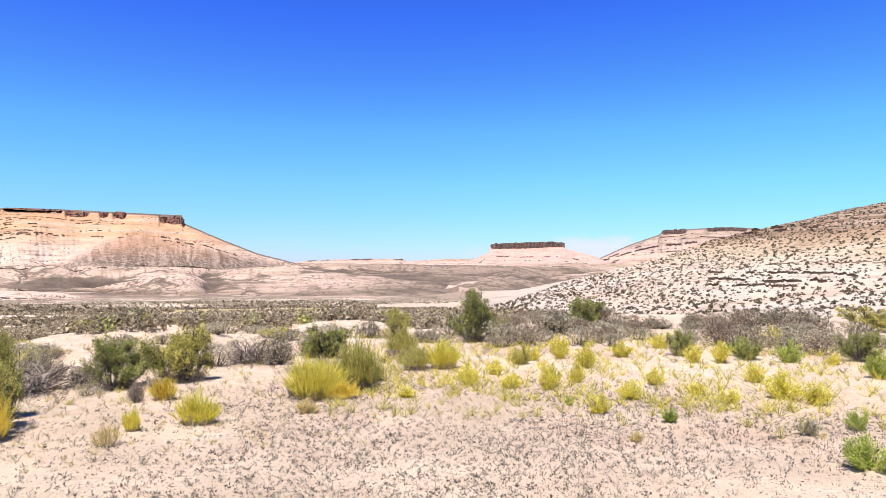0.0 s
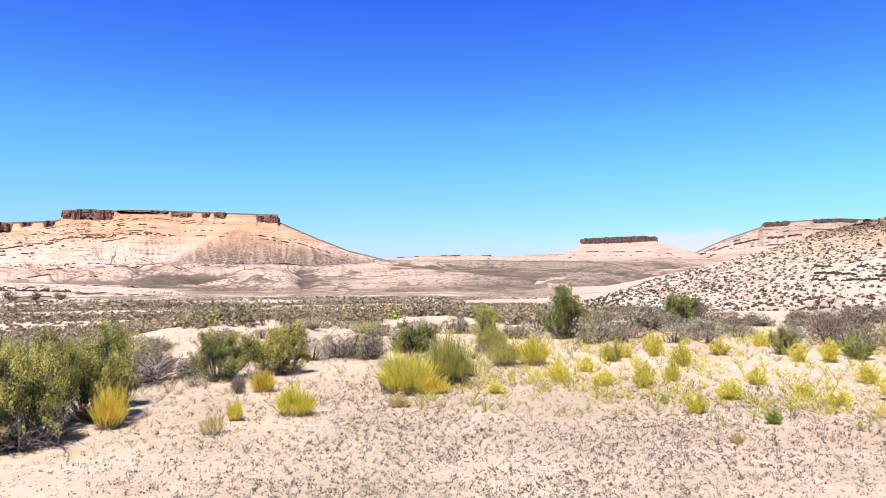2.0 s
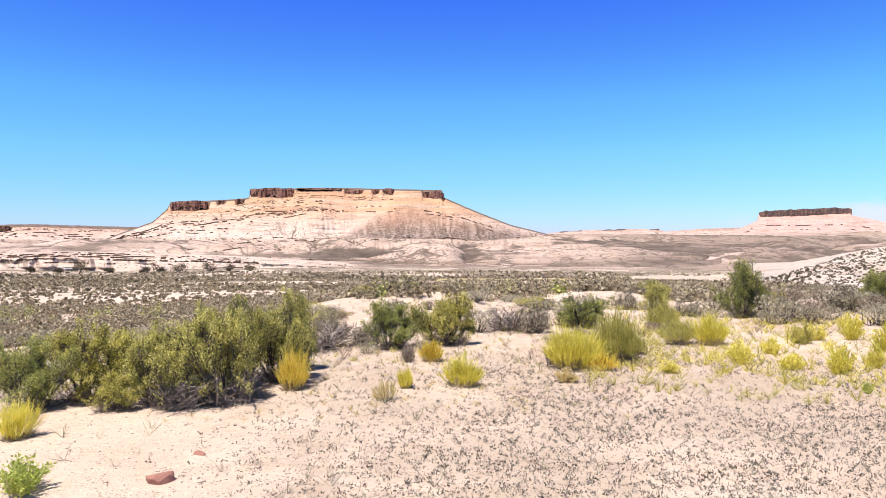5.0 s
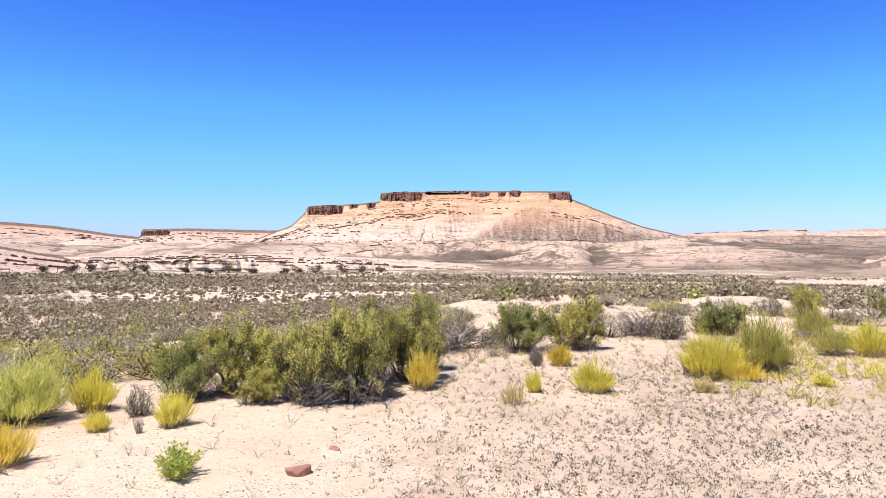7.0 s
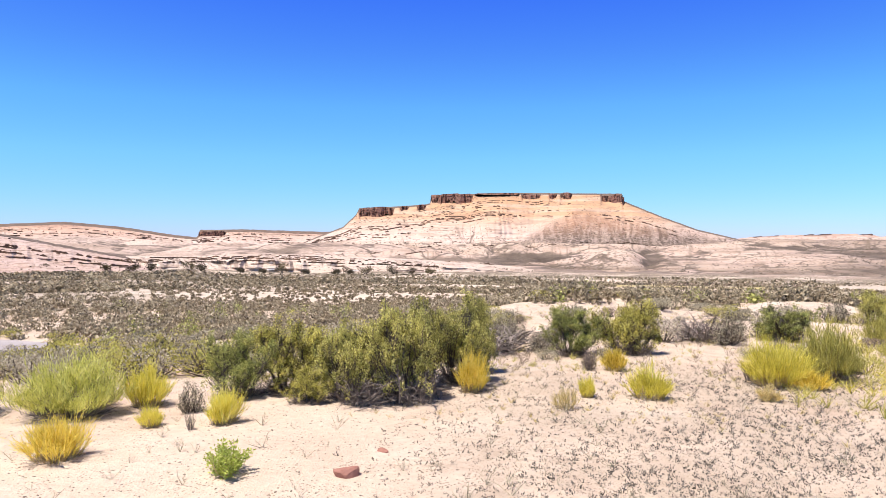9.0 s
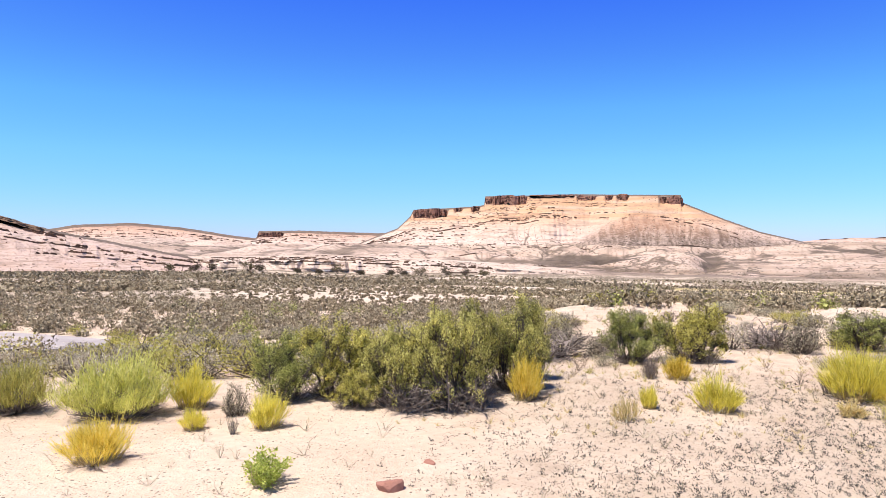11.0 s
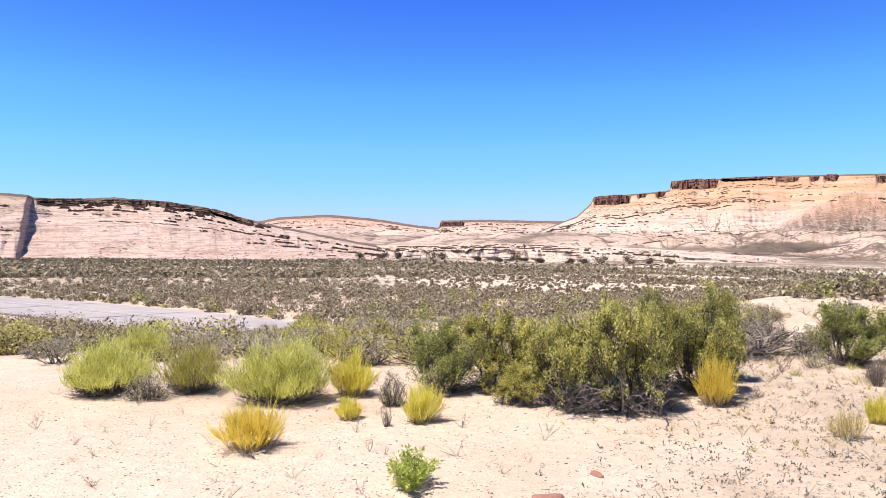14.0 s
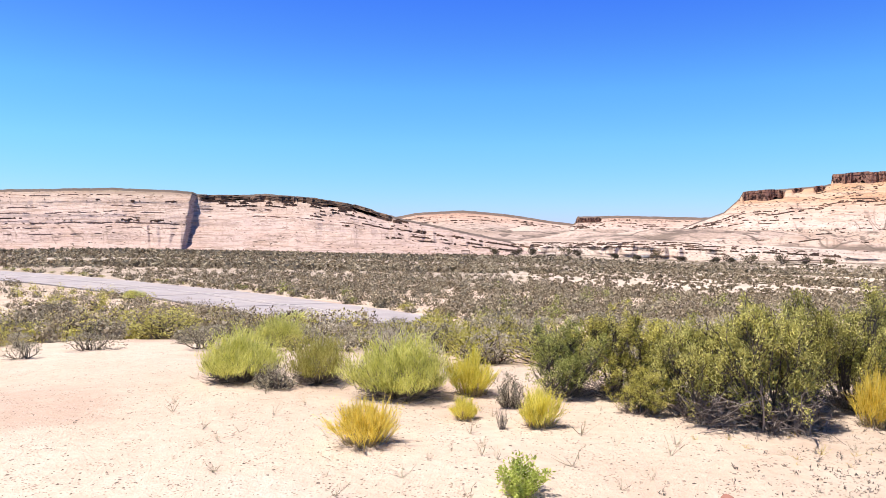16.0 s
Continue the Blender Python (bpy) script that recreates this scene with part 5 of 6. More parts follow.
side = landform("hillside", [(-36, -3.3, 150, 110), (-38.7, -2.72, 170, 110), (-43.2, -1.1, 200, 105), (-45.9, -.41, 210, 100), (-49.8, .63, 225, 90), (-51.9, 1.37, 230, 85), (-54.3, 2.22, 240, 80), (-57.5, 2.93, 250, 75),
                (-60.9, 3.67, 255, 72), (-63.4, 4.27, 260, 70), (-65.6, 4.65, 265, 70), (-75, 5.6, 280, 70), (-95, 5.8, 300, 75)], [(0, 0), (0.2, 0.10), (0.55, 0.50), (0.8, 0.80), (1, 1)],
                "side_hill", (), ((-52, -95, -1.2, .34, "ledge", 0.0), (-54, -95, -0.3, .40, "ledge", 0.1), (-54, -95, 0.5, .36, "ledge", 0.05), (-54, -95, 1.3, .36, "ledge", 0.0), (-46, -60, -2.6, .25, "pale_ledge", 0.0), (-56, -95, 2.4, .2, "pale_ledge", 0.0), (-56, -95, 12.6, .6, "ledge", 0.05), (-56, -95, 14.2, .9, "ledge", 0.1)), 520, 90, 4, 15, (), 0.06, 120, 29, "ashy pale hillside dotted with dark brush", "hill", 1.5, level_beds=True, strata=(0.7, 0.8))

# ---- paved lane across the flat ----
lane = root("road", -32, 27, float(ground_z(np.array([-32.0]), np.array([27.0]))[0]), "worn grey paved road with dark cross joints", "road")
tagged(lane, kind="structure")
MID = np.array([(-12.2, 19.8), (-20, 23.2), (-32, 27.2), (-47, 30.6), (-66, 33.4), (-90, 35.5), (-130, 37)])
run = np.r_[0, np.cumsum(np.linalg.norm(np.diff(MID, axis=0), axis=1))]


def lane_point(s, across):
    c = np.stack([np.interp(s, run, MID[:, 0]), np.interp(s, run, MID[:, 1])], -1)
    d = np.stack([np.interp(s + 2, run, MID[:, 0]), np.interp(s + 2, run, MID[:, 1])], -1) - np.stack([np.interp(s - 2, run, MID[:, 0]), np.interp(s - 2, run, MID[:, 1])], -1)
    d = d / np.linalg.norm(d, axis=-1, keepdims=True)
    p = c + np.stack([d[..., 1], -d[..., 0]], -1) * across[..., None]
    return np.concatenate([p, ground_z(p[..., 0], p[..., 1])[..., None]], -1)


def lane_piece(name, s0, s1, a0, a1, lift, mat, label=""):
    """A paving slab with thickness that follows the lie of the ground."""
    k = max(6, int((s1 - s0) / 1.2))
    s, a = np.meshgrid(np.linspace(s0, s1, k), np.linspace(a0, a1, 4), indexing="ij")
    top = lane_point(s, a) + [0, 0, lift]
    low = top - [0, 0, 0.3]
    v = np.concatenate([top.reshape(-1, 3), low.reshape(-1, 3)]) - np.array(lane.matrix_world.translation)
    i = np.arange(k * 4).reshape(k, 4)
    rim = np.r_[i[0], i[1:, -1], i[-1, -2::-1], i[-2:0:-1, 0]]
    sides = np.stack([rim, np.roll(rim, -1), np.roll(rim, -1) + k * 4, rim + k * 4], 1)
    return part(name, mesh_of(name, v, [grid_faces(k, 4), grid_faces(k, 4)[:, ::-1] + k * 4, sides], [mat]), lane, label)


lane_piece("bed", 1.9, run[-1] - 1, -2.9, 2.9, 0.015, "joint")
at = 2.0
while at < run[-1] - 12:
    for a0, a1 in ((-2.85, -0.03), (0.03, 2.85)):
        lane_piece("slab", at, at + 8.85, a0, a1, 0.075, "slab")
    at += 9.0
lane_piece("edge_line", 2.2, run[-1] - 14, 0.35, 0.47, 0.085, "edge_line", "worn white line")

# ---- picnic shelters and trees at the foot of the bluff ----


def polar(az, r):
    return -r * math.sin(radians(az)), r * math.cos(radians(az))


def on_ground(x, y):
    return float(ground_z(np.array([x]), np.array([y]))[0])


def box_mesh(name, sx, sy, sz, z0, mat, bevel=0.02, shift=(0, 0)):
    bm = bmesh.new()
    bmesh.ops.create_cube(bm, size=1.0)
    bmesh.ops.scale(bm, vec=(sx, sy, sz), verts=bm.verts)
    bmesh.ops.bevel(bm, geom=bm.edges[:], offset=bevel, segments=1, affect="EDGES")
    bmesh.ops.translate(bm, vec=(shift[0], shift[1], z0 + sz / 2), verts=bm.verts)
    me = bpy.data.meshes.new(name)
    bm.to_mesh(me)
    bm.free()
    me.materials.append(M[mat])
    return me


def shelter(az, r, wide, roof, label):
    x, y = polar(az, r)
    t = root("picnic_shelter", x, y, on_ground(x, y), label, "shelter", "picnic shelters", az)
    part("roof", box_mesh("roof", wide, wide * 0.7, 0.45, 2.5, roof, 0.05), t)
    for sx in (-1, 1):
        for sy in (-1, 1):
            part("post", box_mesh("post", 0.25, 0.25, 2.6, -0.05, "timber", 0.02, (sx * wide * 0.44, sy * wide * 0.28)), t)
    part("table", box_mesh("table", wide * 0.5, 1.0, 0.75, 0, "timber", 0.03), t)
    return t


FLAT_R = 470
for az, wide, roof, label in ((29.4, 6, "roof", "dark-roofed picnic shelter on posts under a bluff"), (25.7, 8, "roof", "dark-roofed picnic shelter on posts under a bluff"),
                              (22.6, 8, "timber", "open timber picnic shelter in front of the bluff"), (4.6, 11, "roof", "wide dark-roofed shelter beside a tree"),
                              (3.45, 8, "roof", "dark-roofed picnic shelter on posts under a bluff"), (15.2, 5, "white_paint", "small pale-roofed hut beside trees"), (8.5, 4, "white_paint", "small pale-roofed hut beside trees")):
    shelter(az, FLAT_R, wide, roof, label)


def far_tree(az, r, wide, high, seed):
    """A small round desert tree: forked trunk and a crown of leaf clumps."""
    g = np.random.default_rng(seed)
    x, y = polar(az, r)
    t = root("tree", x, y, on_ground(x, y) - 0.1, "small dusty green tree at the foot of the bluff", "tree", "trees on the flat")
    n = 11
    a = g.uniform(0, 6.28, n)
    tip = np.stack([np.cos(a) * wide * .3, np.sin(a) * wide * .3, g.uniform(.2, .8, n) * high], 1)
    tr = tubes(curves(np.zeros((n, 3)) + g.normal(size=(n, 3)) * .08, tip, 5, g, .05), np.full(n, .16), np.full(n, .05))
    part("trunk", mesh_of("trunk", tr[0], [tr[1]], ["bark"]), t)
    k = 640
    who = g.integers(0, n, k)
    at = tip[who] + g.normal(size=(k, 3)) * [wide * .16, wide * .16, high * .13]
    at[:, 2] = np.clip(at[:, 2], .04 * high, high)
    lv = leaves(at, g.normal(size=(k, 3)) + [0, 0, .4], g.uniform(.5, 1.0, k), g.uniform(.25, .5, k), g)
    part("crown", mesh_of("crown", lv[0], [lv[1]], ["hill_scrub" if seed % 3 else "olive_far"]), t)


for k, (az, wide, high) in enumerate(((31.1, 7, 5), (27.05, 6, 4.5), (25.2, 7, 4.6), (24.0, 6, 4.8), (21.3, 8, 6.5), (20.4, 7, 5), (15.8, 5, 3), (14.3, 9, 7.5), (10.1, 6, 3.6), (9.1, 8, 5), (7.7, 9, 6.5),
                                      (5.5, 8, 6.5), (3.95, 6, 5.5), (2.4, 7, 4.6), (17.5, 4, 3), (12.5, 5, 3))):
    far_tree(az, FLAT_R + 9, wide, high, 50 + k)

# ---- brush on the flat and on the hillside: too many to count ----


def clumps(name, xy, z, size, tris, mat, label, g, squash=0.6, fat=1.0, sprig=0.0, core=0.0):
    """Low brush: each one a ragged dome of small leaf sprays."""
    n = len(xy)
    d = unit(g.normal(size=(n, tris, 3)))
    d[..., 2] = np.abs(d[..., 2])
    c = np.concatenate([xy, z[:, None]], 1)[:, None] + d * size[:, None, None] * np.where((np.arange(tris) < tris * core)[None, :, None], g.uniform(0.4, 0.65, (n, tris, 1)), g.uniform(0.45 + core, 1.05, (n, tris, 1))) * [0.5, 0.5, squash]
    e1 = unit(np.cross(d, g.normal(size=d.shape)))
    thin = np.where(np.arange(tris) < tris * 0.3, 0.0, sprig)[None, :, None]
    e2 = unit(np.cross(d, e1) * (1 - 0.7 * thin) + (0.3 + 0.5 * thin) * d + np.array([0, 0, 0.15]) + thin * np.array([0, 0, 0.15]))
    s = size[:, None, None] * g.uniform(0.7, 1.5, (n, tris, 1)) * 0.95 * fat / math.sqrt(tris) * np.where(np.arange(tris) < tris * core, 1.7, 0.9)[None, :, None]
    v = np.stack([c - e1 * s * 0.7 * (1 - 0.75 * thin), c + e1 * s * 0.7 * (1 - 0.75 * thin), c + e2 * s * (1.1 + 0.3 * thin)], 2)
    ob = new(name, mesh_of(name, v.reshape(-1, 3), [np.arange(n * tris * 3).reshape(-1, 3)], [mat]))
    return tagged(ob, label, "brush", kind="stuff")


def scatter(count, az0, az1, r0, r1, g, power=1.0):
    """Places in a sector, denser near the eye as power grows."""
    az = np.radians(g.uniform(az0, az1, count))
    u = g.uniform(0, 1, count)
    r = r0 * (r1 / r0) ** u if power else np.sqrt(r0**2 + u * (r1**2 - r0**2))
    return np.stack([-np.sin(az) * r, np.cos(az) * r], 1)


def off_lane(xy, gap=3.4):
    s = np.linspace(0, run[-1], 240)
    line = np.stack([np.interp(s, run, MID[:, 0]), np.interp(s, run, MID[:, 1])], 1)
    return np.linalg.norm(xy[:, None] - line[None], axis=2).min(1) > gap


def bare(xy):
    """Pale patches where little grows."""
    r, az = np.hypot(*xy.T), np.degrees(np.arctan2(-xy[:, 0], xy[:, 1]))
    open_slope = np.exp(-(((az - 12) / 9) ** 2) - ((np.log(r) - math.log(88)) / 0.36) ** 2)
    return fbm(xy[:, 0] / 38.0, xy[:, 1] / 38.0, 3, 61) + 1.7 * open_slope


def before_lane(xy):
    """Whether a place lies between the eye and the road."""
    line = np.degrees(np.arctan2(-MID[:, 0], MID[:, 1]))
    r, az = np.hypot(*xy.T), np.degrees(np.arctan2(-xy[:, 0], xy[:, 1]))
    return (az > 30) & (r < np.interp(az, line, np.hypot(*MID.T)))


def on_flat(xy):
    return ground_z(xy[:, 0], xy[:, 1])


def flat_brush(name, count, az0, az1, r0, r1, s0, s1, tris, mat, label, seed, keep=0.32):
    g = np.random.default_rng(seed)
    xy = scatter(count, az0, az1, r0, r1, g)
    ok = off_lane(xy) & ~before_lane(xy) & (bare(xy) < keep + 0.25 * g.uniform(-1, 1, len(xy)))
    r, az = np.hypot(*xy.T), np.degrees(np.arctan2(-xy[:, 0], xy[:, 1]))
    ok &= (az > 14 + 6 * g.normal(size=len(xy))) | (r > 260) | (r < 55) | (g.uniform(0, 1, len(xy)) < 0.55)
    ok &= ~((az < -12.5) & (az > -25.5) & (r > 238) & (r < 332))
    ok &= ~((az < -28) & (az > -39) & (r > 335) & (r < 435))
    xy = xy[ok]
    size = g.uniform(s0, s1, len(xy))
    return clumps(name, xy, on_flat(xy) - 0.05, size, tris, mat, label, g, 0.7, 1.1 if r0 > 60 else 0.8, 0.0 if r0 > 60 else 0.45, 0.35)


GREYS = "grey-brown sagebrush scattered over the flat"
flat_brush("sagebrush_cover", 1150, -40, 72, 24, 46, 0.5, 1.15, 120, "cover_grey", GREYS, 71)
flat_brush("sagebrush_cover", 3600, -40, 72, 44, 110, 0.40, 0.95, 56, "cover_grey", GREYS, 70)
flat_brush("sagebrush_cover", 800, -40, 72, 24, 46, 0.45, 1.0, 120, "cover_brown", GREYS, 72)
flat_brush("sagebrush_cover", 110, -40, 72, 24, 50, 0.5, 1.1, 190, "dark", "dull green brush among sagebrush on the flat", 69)
flat_brush("sagebrush_cover", 3000, -40, 72, 44, 130, 0.40, 0.9, 50, "cover_brown", GREYS, 68)
flat_brush("sagebrush_cover", 8500, -42, 72, 85, 250, 0.5, 1.1, 16, "cover_grey", GREYS, 73)
flat_brush("sagebrush_cover", 7500, -42, 72, 85, 250, 0.5, 1.1, 16, "cover_brown", GREYS, 74)
flat_brush("sagebrush_cover", 8500, -42, 72, 240, 470, 0.8, 1.6, 7, "cover_grey", GREYS, 75)
flat_brush("sagebrush_cover", 6500, -42, 72, 240, 470, 0.8, 1.6, 7, "cover_brown", GREYS, 76)
g = np.random.default_rng(80)
xy = scatter(1400, 34, 74, 15, 62, g)
xy = xy[before_lane(xy) & off_lane(xy)]
for part_of, shade in enumerate(("cover_grey", "olive", "cover_grey", "cover_brown")):
    some = xy[part_of::4]
    clumps("roadside_scrub", some, on_flat(some) - 0.05, g.uniform(0.4, 0.9, len(some)), 150, shade, ("grey" if shade == "cover_grey" else "olive" if shade == "olive" else "brown") + " low scrub between the sand and the road", g, 0.75, 0.72, 0.45, 0.35)
g = np.random.default_rng(79)
xy = scatter(1500, -4, 24, 55, 170, g)
xy = xy[off_lane(xy)]
clumps("dark_scrub", xy, on_flat(xy) - 0.05, g.uniform(0.30, 0.65, len(xy)), 24, "cover_brown", "dark round scrub dotted over pale silt", g, 0.55, 1.5)
g = np.random.default_rng(77)
xy = scatter(900, -27, -8, 345, 372, g)
clumps("thicket", xy, on_flat(xy), g.uniform(1.2, 2.6, len(xy)), 12, "brown", "dark thicket along the far river bank", g, 0.6)



def on_slope(thing, cols, rows, count, g):
    """Places strewn over a landform's slope."""
    me = next(c for c in thing.children if c.name.startswith("slope")).data
    co = np.empty(len(me.vertices) * 3, np.float32)
    me.vertices.foreach_get("co", co)
    co = co.reshape(-1, cols, 3)[:rows] + np.array(thing.matrix_world.translation)
    u, w = g.uniform(1, rows - 2, count), g.uniform(2, cols - 3, count)
    iu, iw = u.astype(int), w.astype(int)
    fu, fw = (u - iu)[:, None], (w - iw)[:, None]
    return (co[iu, iw] * (1 - fu) + co[iu + 1, iw] * fu) * (1 - fw) + (co[iu, iw + 1] * (1 - fu) + co[iu + 1, iw + 1] * fu) * fw


g = np.random.default_rng(78)
p = on_slope(foothills, 700, 84, 15000, g)
p = p[fbm(p[:, 0] / 60, p[:, 1] / 60, 3, 88) > -0.05]
scrub = clumps("far_scrub", p[:, :2], p[:, 2] - 0.2, g.uniform(0.4, 0.95, len(p)), 6, "hill_scrub", "dark scrub over the far clay foothills", g, 0.45, 1.8)
me = scrub.data
bpy.data.objects.remove(scrub)
me.transform(Matrix.Translation(-foothills.matrix_world.translation))
part("scrub", me, foothills, "dark scrub over pale clay")["kind"] = "stuff"
for thing, cols, rows, count, lo, hi in ((cliff, 1050, 100, 1500, 0.35, 1.0), (bluff, 850, 70, 900, 0.4, 1.1), (mesa, 800, 92, 2600, 0.8, 1.9)):
    p = on_slope(thing, cols, rows, count, g)
    p = p[fbm(p[:, 0] / 25, p[:, 2] / 6, 3, 89) > 0.08]
    scrub = clumps("far_scrub", p[:, :2], p[:, 2] - 0.1, g.uniform(lo, hi, len(p)), 8, "hill_scrub", "dark scrub", g, 0.6, 1.4)
    me = scrub.data
    bpy.data.objects.remove(scrub)
    me.transform(Matrix.Translation(-thing.matrix_world.translation))
    part("scrub", me, thing, "dark scrub over pale clay")["kind"] = "stuff"
p = on_slope(side, 520, 90, 15000, g)
p = p[(p[:, 2] > 8) | (g.uniform(0, 1, len(p)) < 0.62)]
clumps("hillside_brush", p[:, :2], p[:, 2] - 0.1, g.uniform(0.26, 0.80, len(p)), 14, "hill_scrub", "dark grey brush dotted over the hillside", g, 0.62, 1.35)

# brush between the sand and the road, and among the dunes
def near_brush(count, az0, az1, r0, r1, shade_list, seed, lo, hi, kind="sage"):
    g = np.random.default_rng(seed)
    for q in scatter(count, az0, az1, r0, r1, g):
        past = np.degrees(math.atan2(-q[0], q[1])) > 33 and not before_lane(q[None])[0]
        if off_lane(q[None], 3.6)[0] and not past:
            w = float(g.uniform(lo, hi))
            place(kind, shade_list[int(g.integers(len(shade_list)))], round(float(q[0]), 2), round(float(q[1]), 2), round(w, 2), round(w * float(g.uniform(.45, .7)), 2), light=True)


near_brush(52, 27, 70, 11.5, 21, ("grey", "grey", "olive", "pale"), 81, 0.5, 1.0)
near_brush(35, 40, 72, 19, 38, ("grey", "grey", "olive", "pale"), 85, 0.5, 0.95)
near_brush(34, 3, 33, 9.6, 14, ("pale", "grey", "olive", "olive"), 87, 0.6, 1.25)
near_brush(44, 2, 30, 13, 26, ("grey", "grey", "olive", "pale"), 82, 0.6, 1.3)
near_brush(32, -36, 2, 17, 34, ("grey", "grey", "olive"), 83, 0.5, 1.2)
near_brush(42, -68, -36, 17, 30, ("grey", "brown", "brown"), 84, 0.6, 1.3)
near_brush(40, -66, -38, 14, 19, ("grey", "brown", "grey"), 88, 0.6, 1.2)
near_brush(26, -34, 0, 12, 20, ("grey", "olive", "pale"), 89, 0.5, 1.0)
near_brush(38, -36, 3, 9.6, 17, ("brown", "grey", "grey", "olive"), 86, 0.25, 0.6)

g = np.random.default_rng(93)
for s_at in np.arange(4.0, 66.0, 2.1):
    q = lane_point(np.array([s_at + g.uniform(-0.7, 0.7)]), np.array([g.uniform(3.7, 4.8)]))[0]
    w = float(g.uniform(0.55, 1.05))
    place("sage", ("green", "olive", "grey", "dark")[int(g.integers(4))], round(float(q[0]), 2), round(float(q[1]), 2), round(w, 2), round(w * 0.55, 2), light=True)

# ---- the plants by the camera ----
place("greasewood", "dark", -2.24, 7.16, 0.74, 0.64, True)
place("greasewood", "lime", -1.82, 7.4, 0.92, 0.76, True)
place("greasewood", "lime", -1.51, 6.86, 0.49, 0.36, True)
place("greasewood", "mid", -1.09, 6.99, 0.77, 0.88, True)
place("greasewood", "mid", -0.59, 7.04, 0.89, 1.02, True)
place("greasewood", "mid", -0.02, 7.89, 0.85, 0.93, True)
place("greasewood", "mid", -0.9, 7.45, 0.82, 0.77, True)
place("greasewood", "mid", -0.42, 7.6, 0.62, 0.98, True)
place("greasewood", "mid", 0.14, 8.5, 0.7, 0.92, True)
place("greasewood", "dark", 1.57, 10.1, 0.91, 0.72, True)
place("greasewood", "lime", 2.45, 10.32, 1.08, 0.88, True)
place("greasewood", "dark", 5.3, 11.72, 1.13, 0.66)
place("greasewood", "mid", 9.21, 15.97, 0.89, 0.86)
place("greasewood", "dark", 9.77, 13.23, 1.22, 1.19)
place("greasewood", "dark", 14.16, 14.2, 0.96, 0.96)
place("greasewood", "dark", 17.43, 17.08, 1.54, 0.93)
place("greasewood", "olive", 20.75, 9.63, 1.57, 0.79)
place("greasewood", "dark", 10.4, 7.92, 0.48, 0.45)
place("greasewood", "dark", 12.43, 5.8, 0.72, 0.52)
place("deadwood", "grey", 0.62, 10.74, 1.5, 0.52)
place("deadwood", "grey", -0.91, 6.81, 0.65, 0.36)
place("deadwood", "grey", -0.43, 7.02, 0.76, 0.43)
place("deadwood", "grey", 3.93, 11.77, 1.15, 0.6)
place("deadwood", "grey", 0.35, 10.5, 1.3, 0.42)
place("deadwood", "grey", 3.99, 12.05, 0.95, 0.4)
place("rabbitbrush", "gold", 0.12, 7.4, 0.40, 0.44, True)
place("rabbitbrush", "lime", -3.58, 6.45, 0.95, 0.58, True)
place("rabbitbrush", "yellow", -3.05, 6.84, 0.48, 0.45, True)
place("rabbitbrush", "yellow", -2.05, 6.1, 0.37, 0.32, True)
place("rabbitbrush", "yellow", -2.65, 6.02, 0.25, 0.19, True)
place("rabbitbrush", "gold", -2.95, 5.13, 0.52, 0.33, True)
place("rabbitbrush", "lime", -5.34, 6.18, 0.85, 0.58, True)
place("rabbitbrush", "olive", -4.58, 6.48, 0.66, 0.53)
place("rabbitbrush", "lime", -8.08, 9.5, 0.8, 0.58)
place("rabbitbrush", "lime", -12.59, 14.52, 1.23, 0.52)
place("rabbitbrush", "lime", -31.32, 23.02, 1.13, 0.51)
place("rabbitbrush", "gold", 1.88, 8.72, 0.36, 0.3)
place("rabbitbrush", "yellow", 1.87, 7.07, 0.52, 0.33, True)
place("rabbitbrush", "yellow", 1.26, 7.1, 0.21, 0.22)
place("rabbitbrush", "straw", 0.97, 6.61, 0.29, 0.22)
place("rabbitbrush", "yellow", 3.4, 7.71, 0.84, 0.55, True)
place("rabbitbrush", "olive", 4.15, 8.06, 0.72, 0.68, True)
place("rabbitbrush", "gold", 3.64, 7.5, 0.46, 0.23, True)
place("rabbitbrush", "olive", 6.7, 11.35, 0.66, 0.58)
place("rabbitbrush", "olive", 5.76, 9.3, 0.56, 0.42)
place("rabbitbrush", "yellow", 6.19, 9.16, 0.65, 0.48, True)
place("weed", "green", -1.58, 4.71, 0.40, 0.28)
place("weed", "yellow", 5.71, 7.78, 0.4, 0.3)
place("weed", "yellow", 6.4, 8.08, 0.36, 0.28)
place("weed", "olive", 7.46, 8.88, 0.35, 0.29)
place("weed", "yellow", 5.85, 6.98, 0.34, 0.21)
place("weed", "yellow", 6.26, 6.68, 0.3, 0.34)
place("weed", "yellow", 8.41, 8.85, 0.36, 0.36)
place("weed", "yellow", 7.91, 9.06, 0.45, 0.28)
place("weed", "yellow", 6.73, 6.72, 0.28, 0.34)
place("weed", "yellow", 4.3, 7.09, 0.3, 0.17)
place("weed", "straw", 2.96, 6.88, 0.32, 0.17)
place("weed", "green", 5.61, 5.68, 0.12, 0.16)
place("weed", "dark", 10.96, 6.98, 0.58, 0.45)
place("weed", "green", 11.23, 6.38, 0.56, 0.41)
place("weed", "green", 7.16, 3.3, 0.27, 0.27)
place("weed", "green", 5.83, 2.57, 0.48, 0.35)
place("weed", "yellow", 9.91, 7.26, 0.39, 0.35)
place("weed", "yellow", 10.31, 7.04, 0.45, 0.41)
place("weed", "green", 11.2, 7.27, 0.5, 0.4)
place("weed", "yellow", 14.14, 8.41, 0.66, 0.48)
place("weed", "yellow", 8.89, 5.52, 0.36, 0.3)
place("weed", "yellow", 8.0, 4.58, 0.51, 0.4)
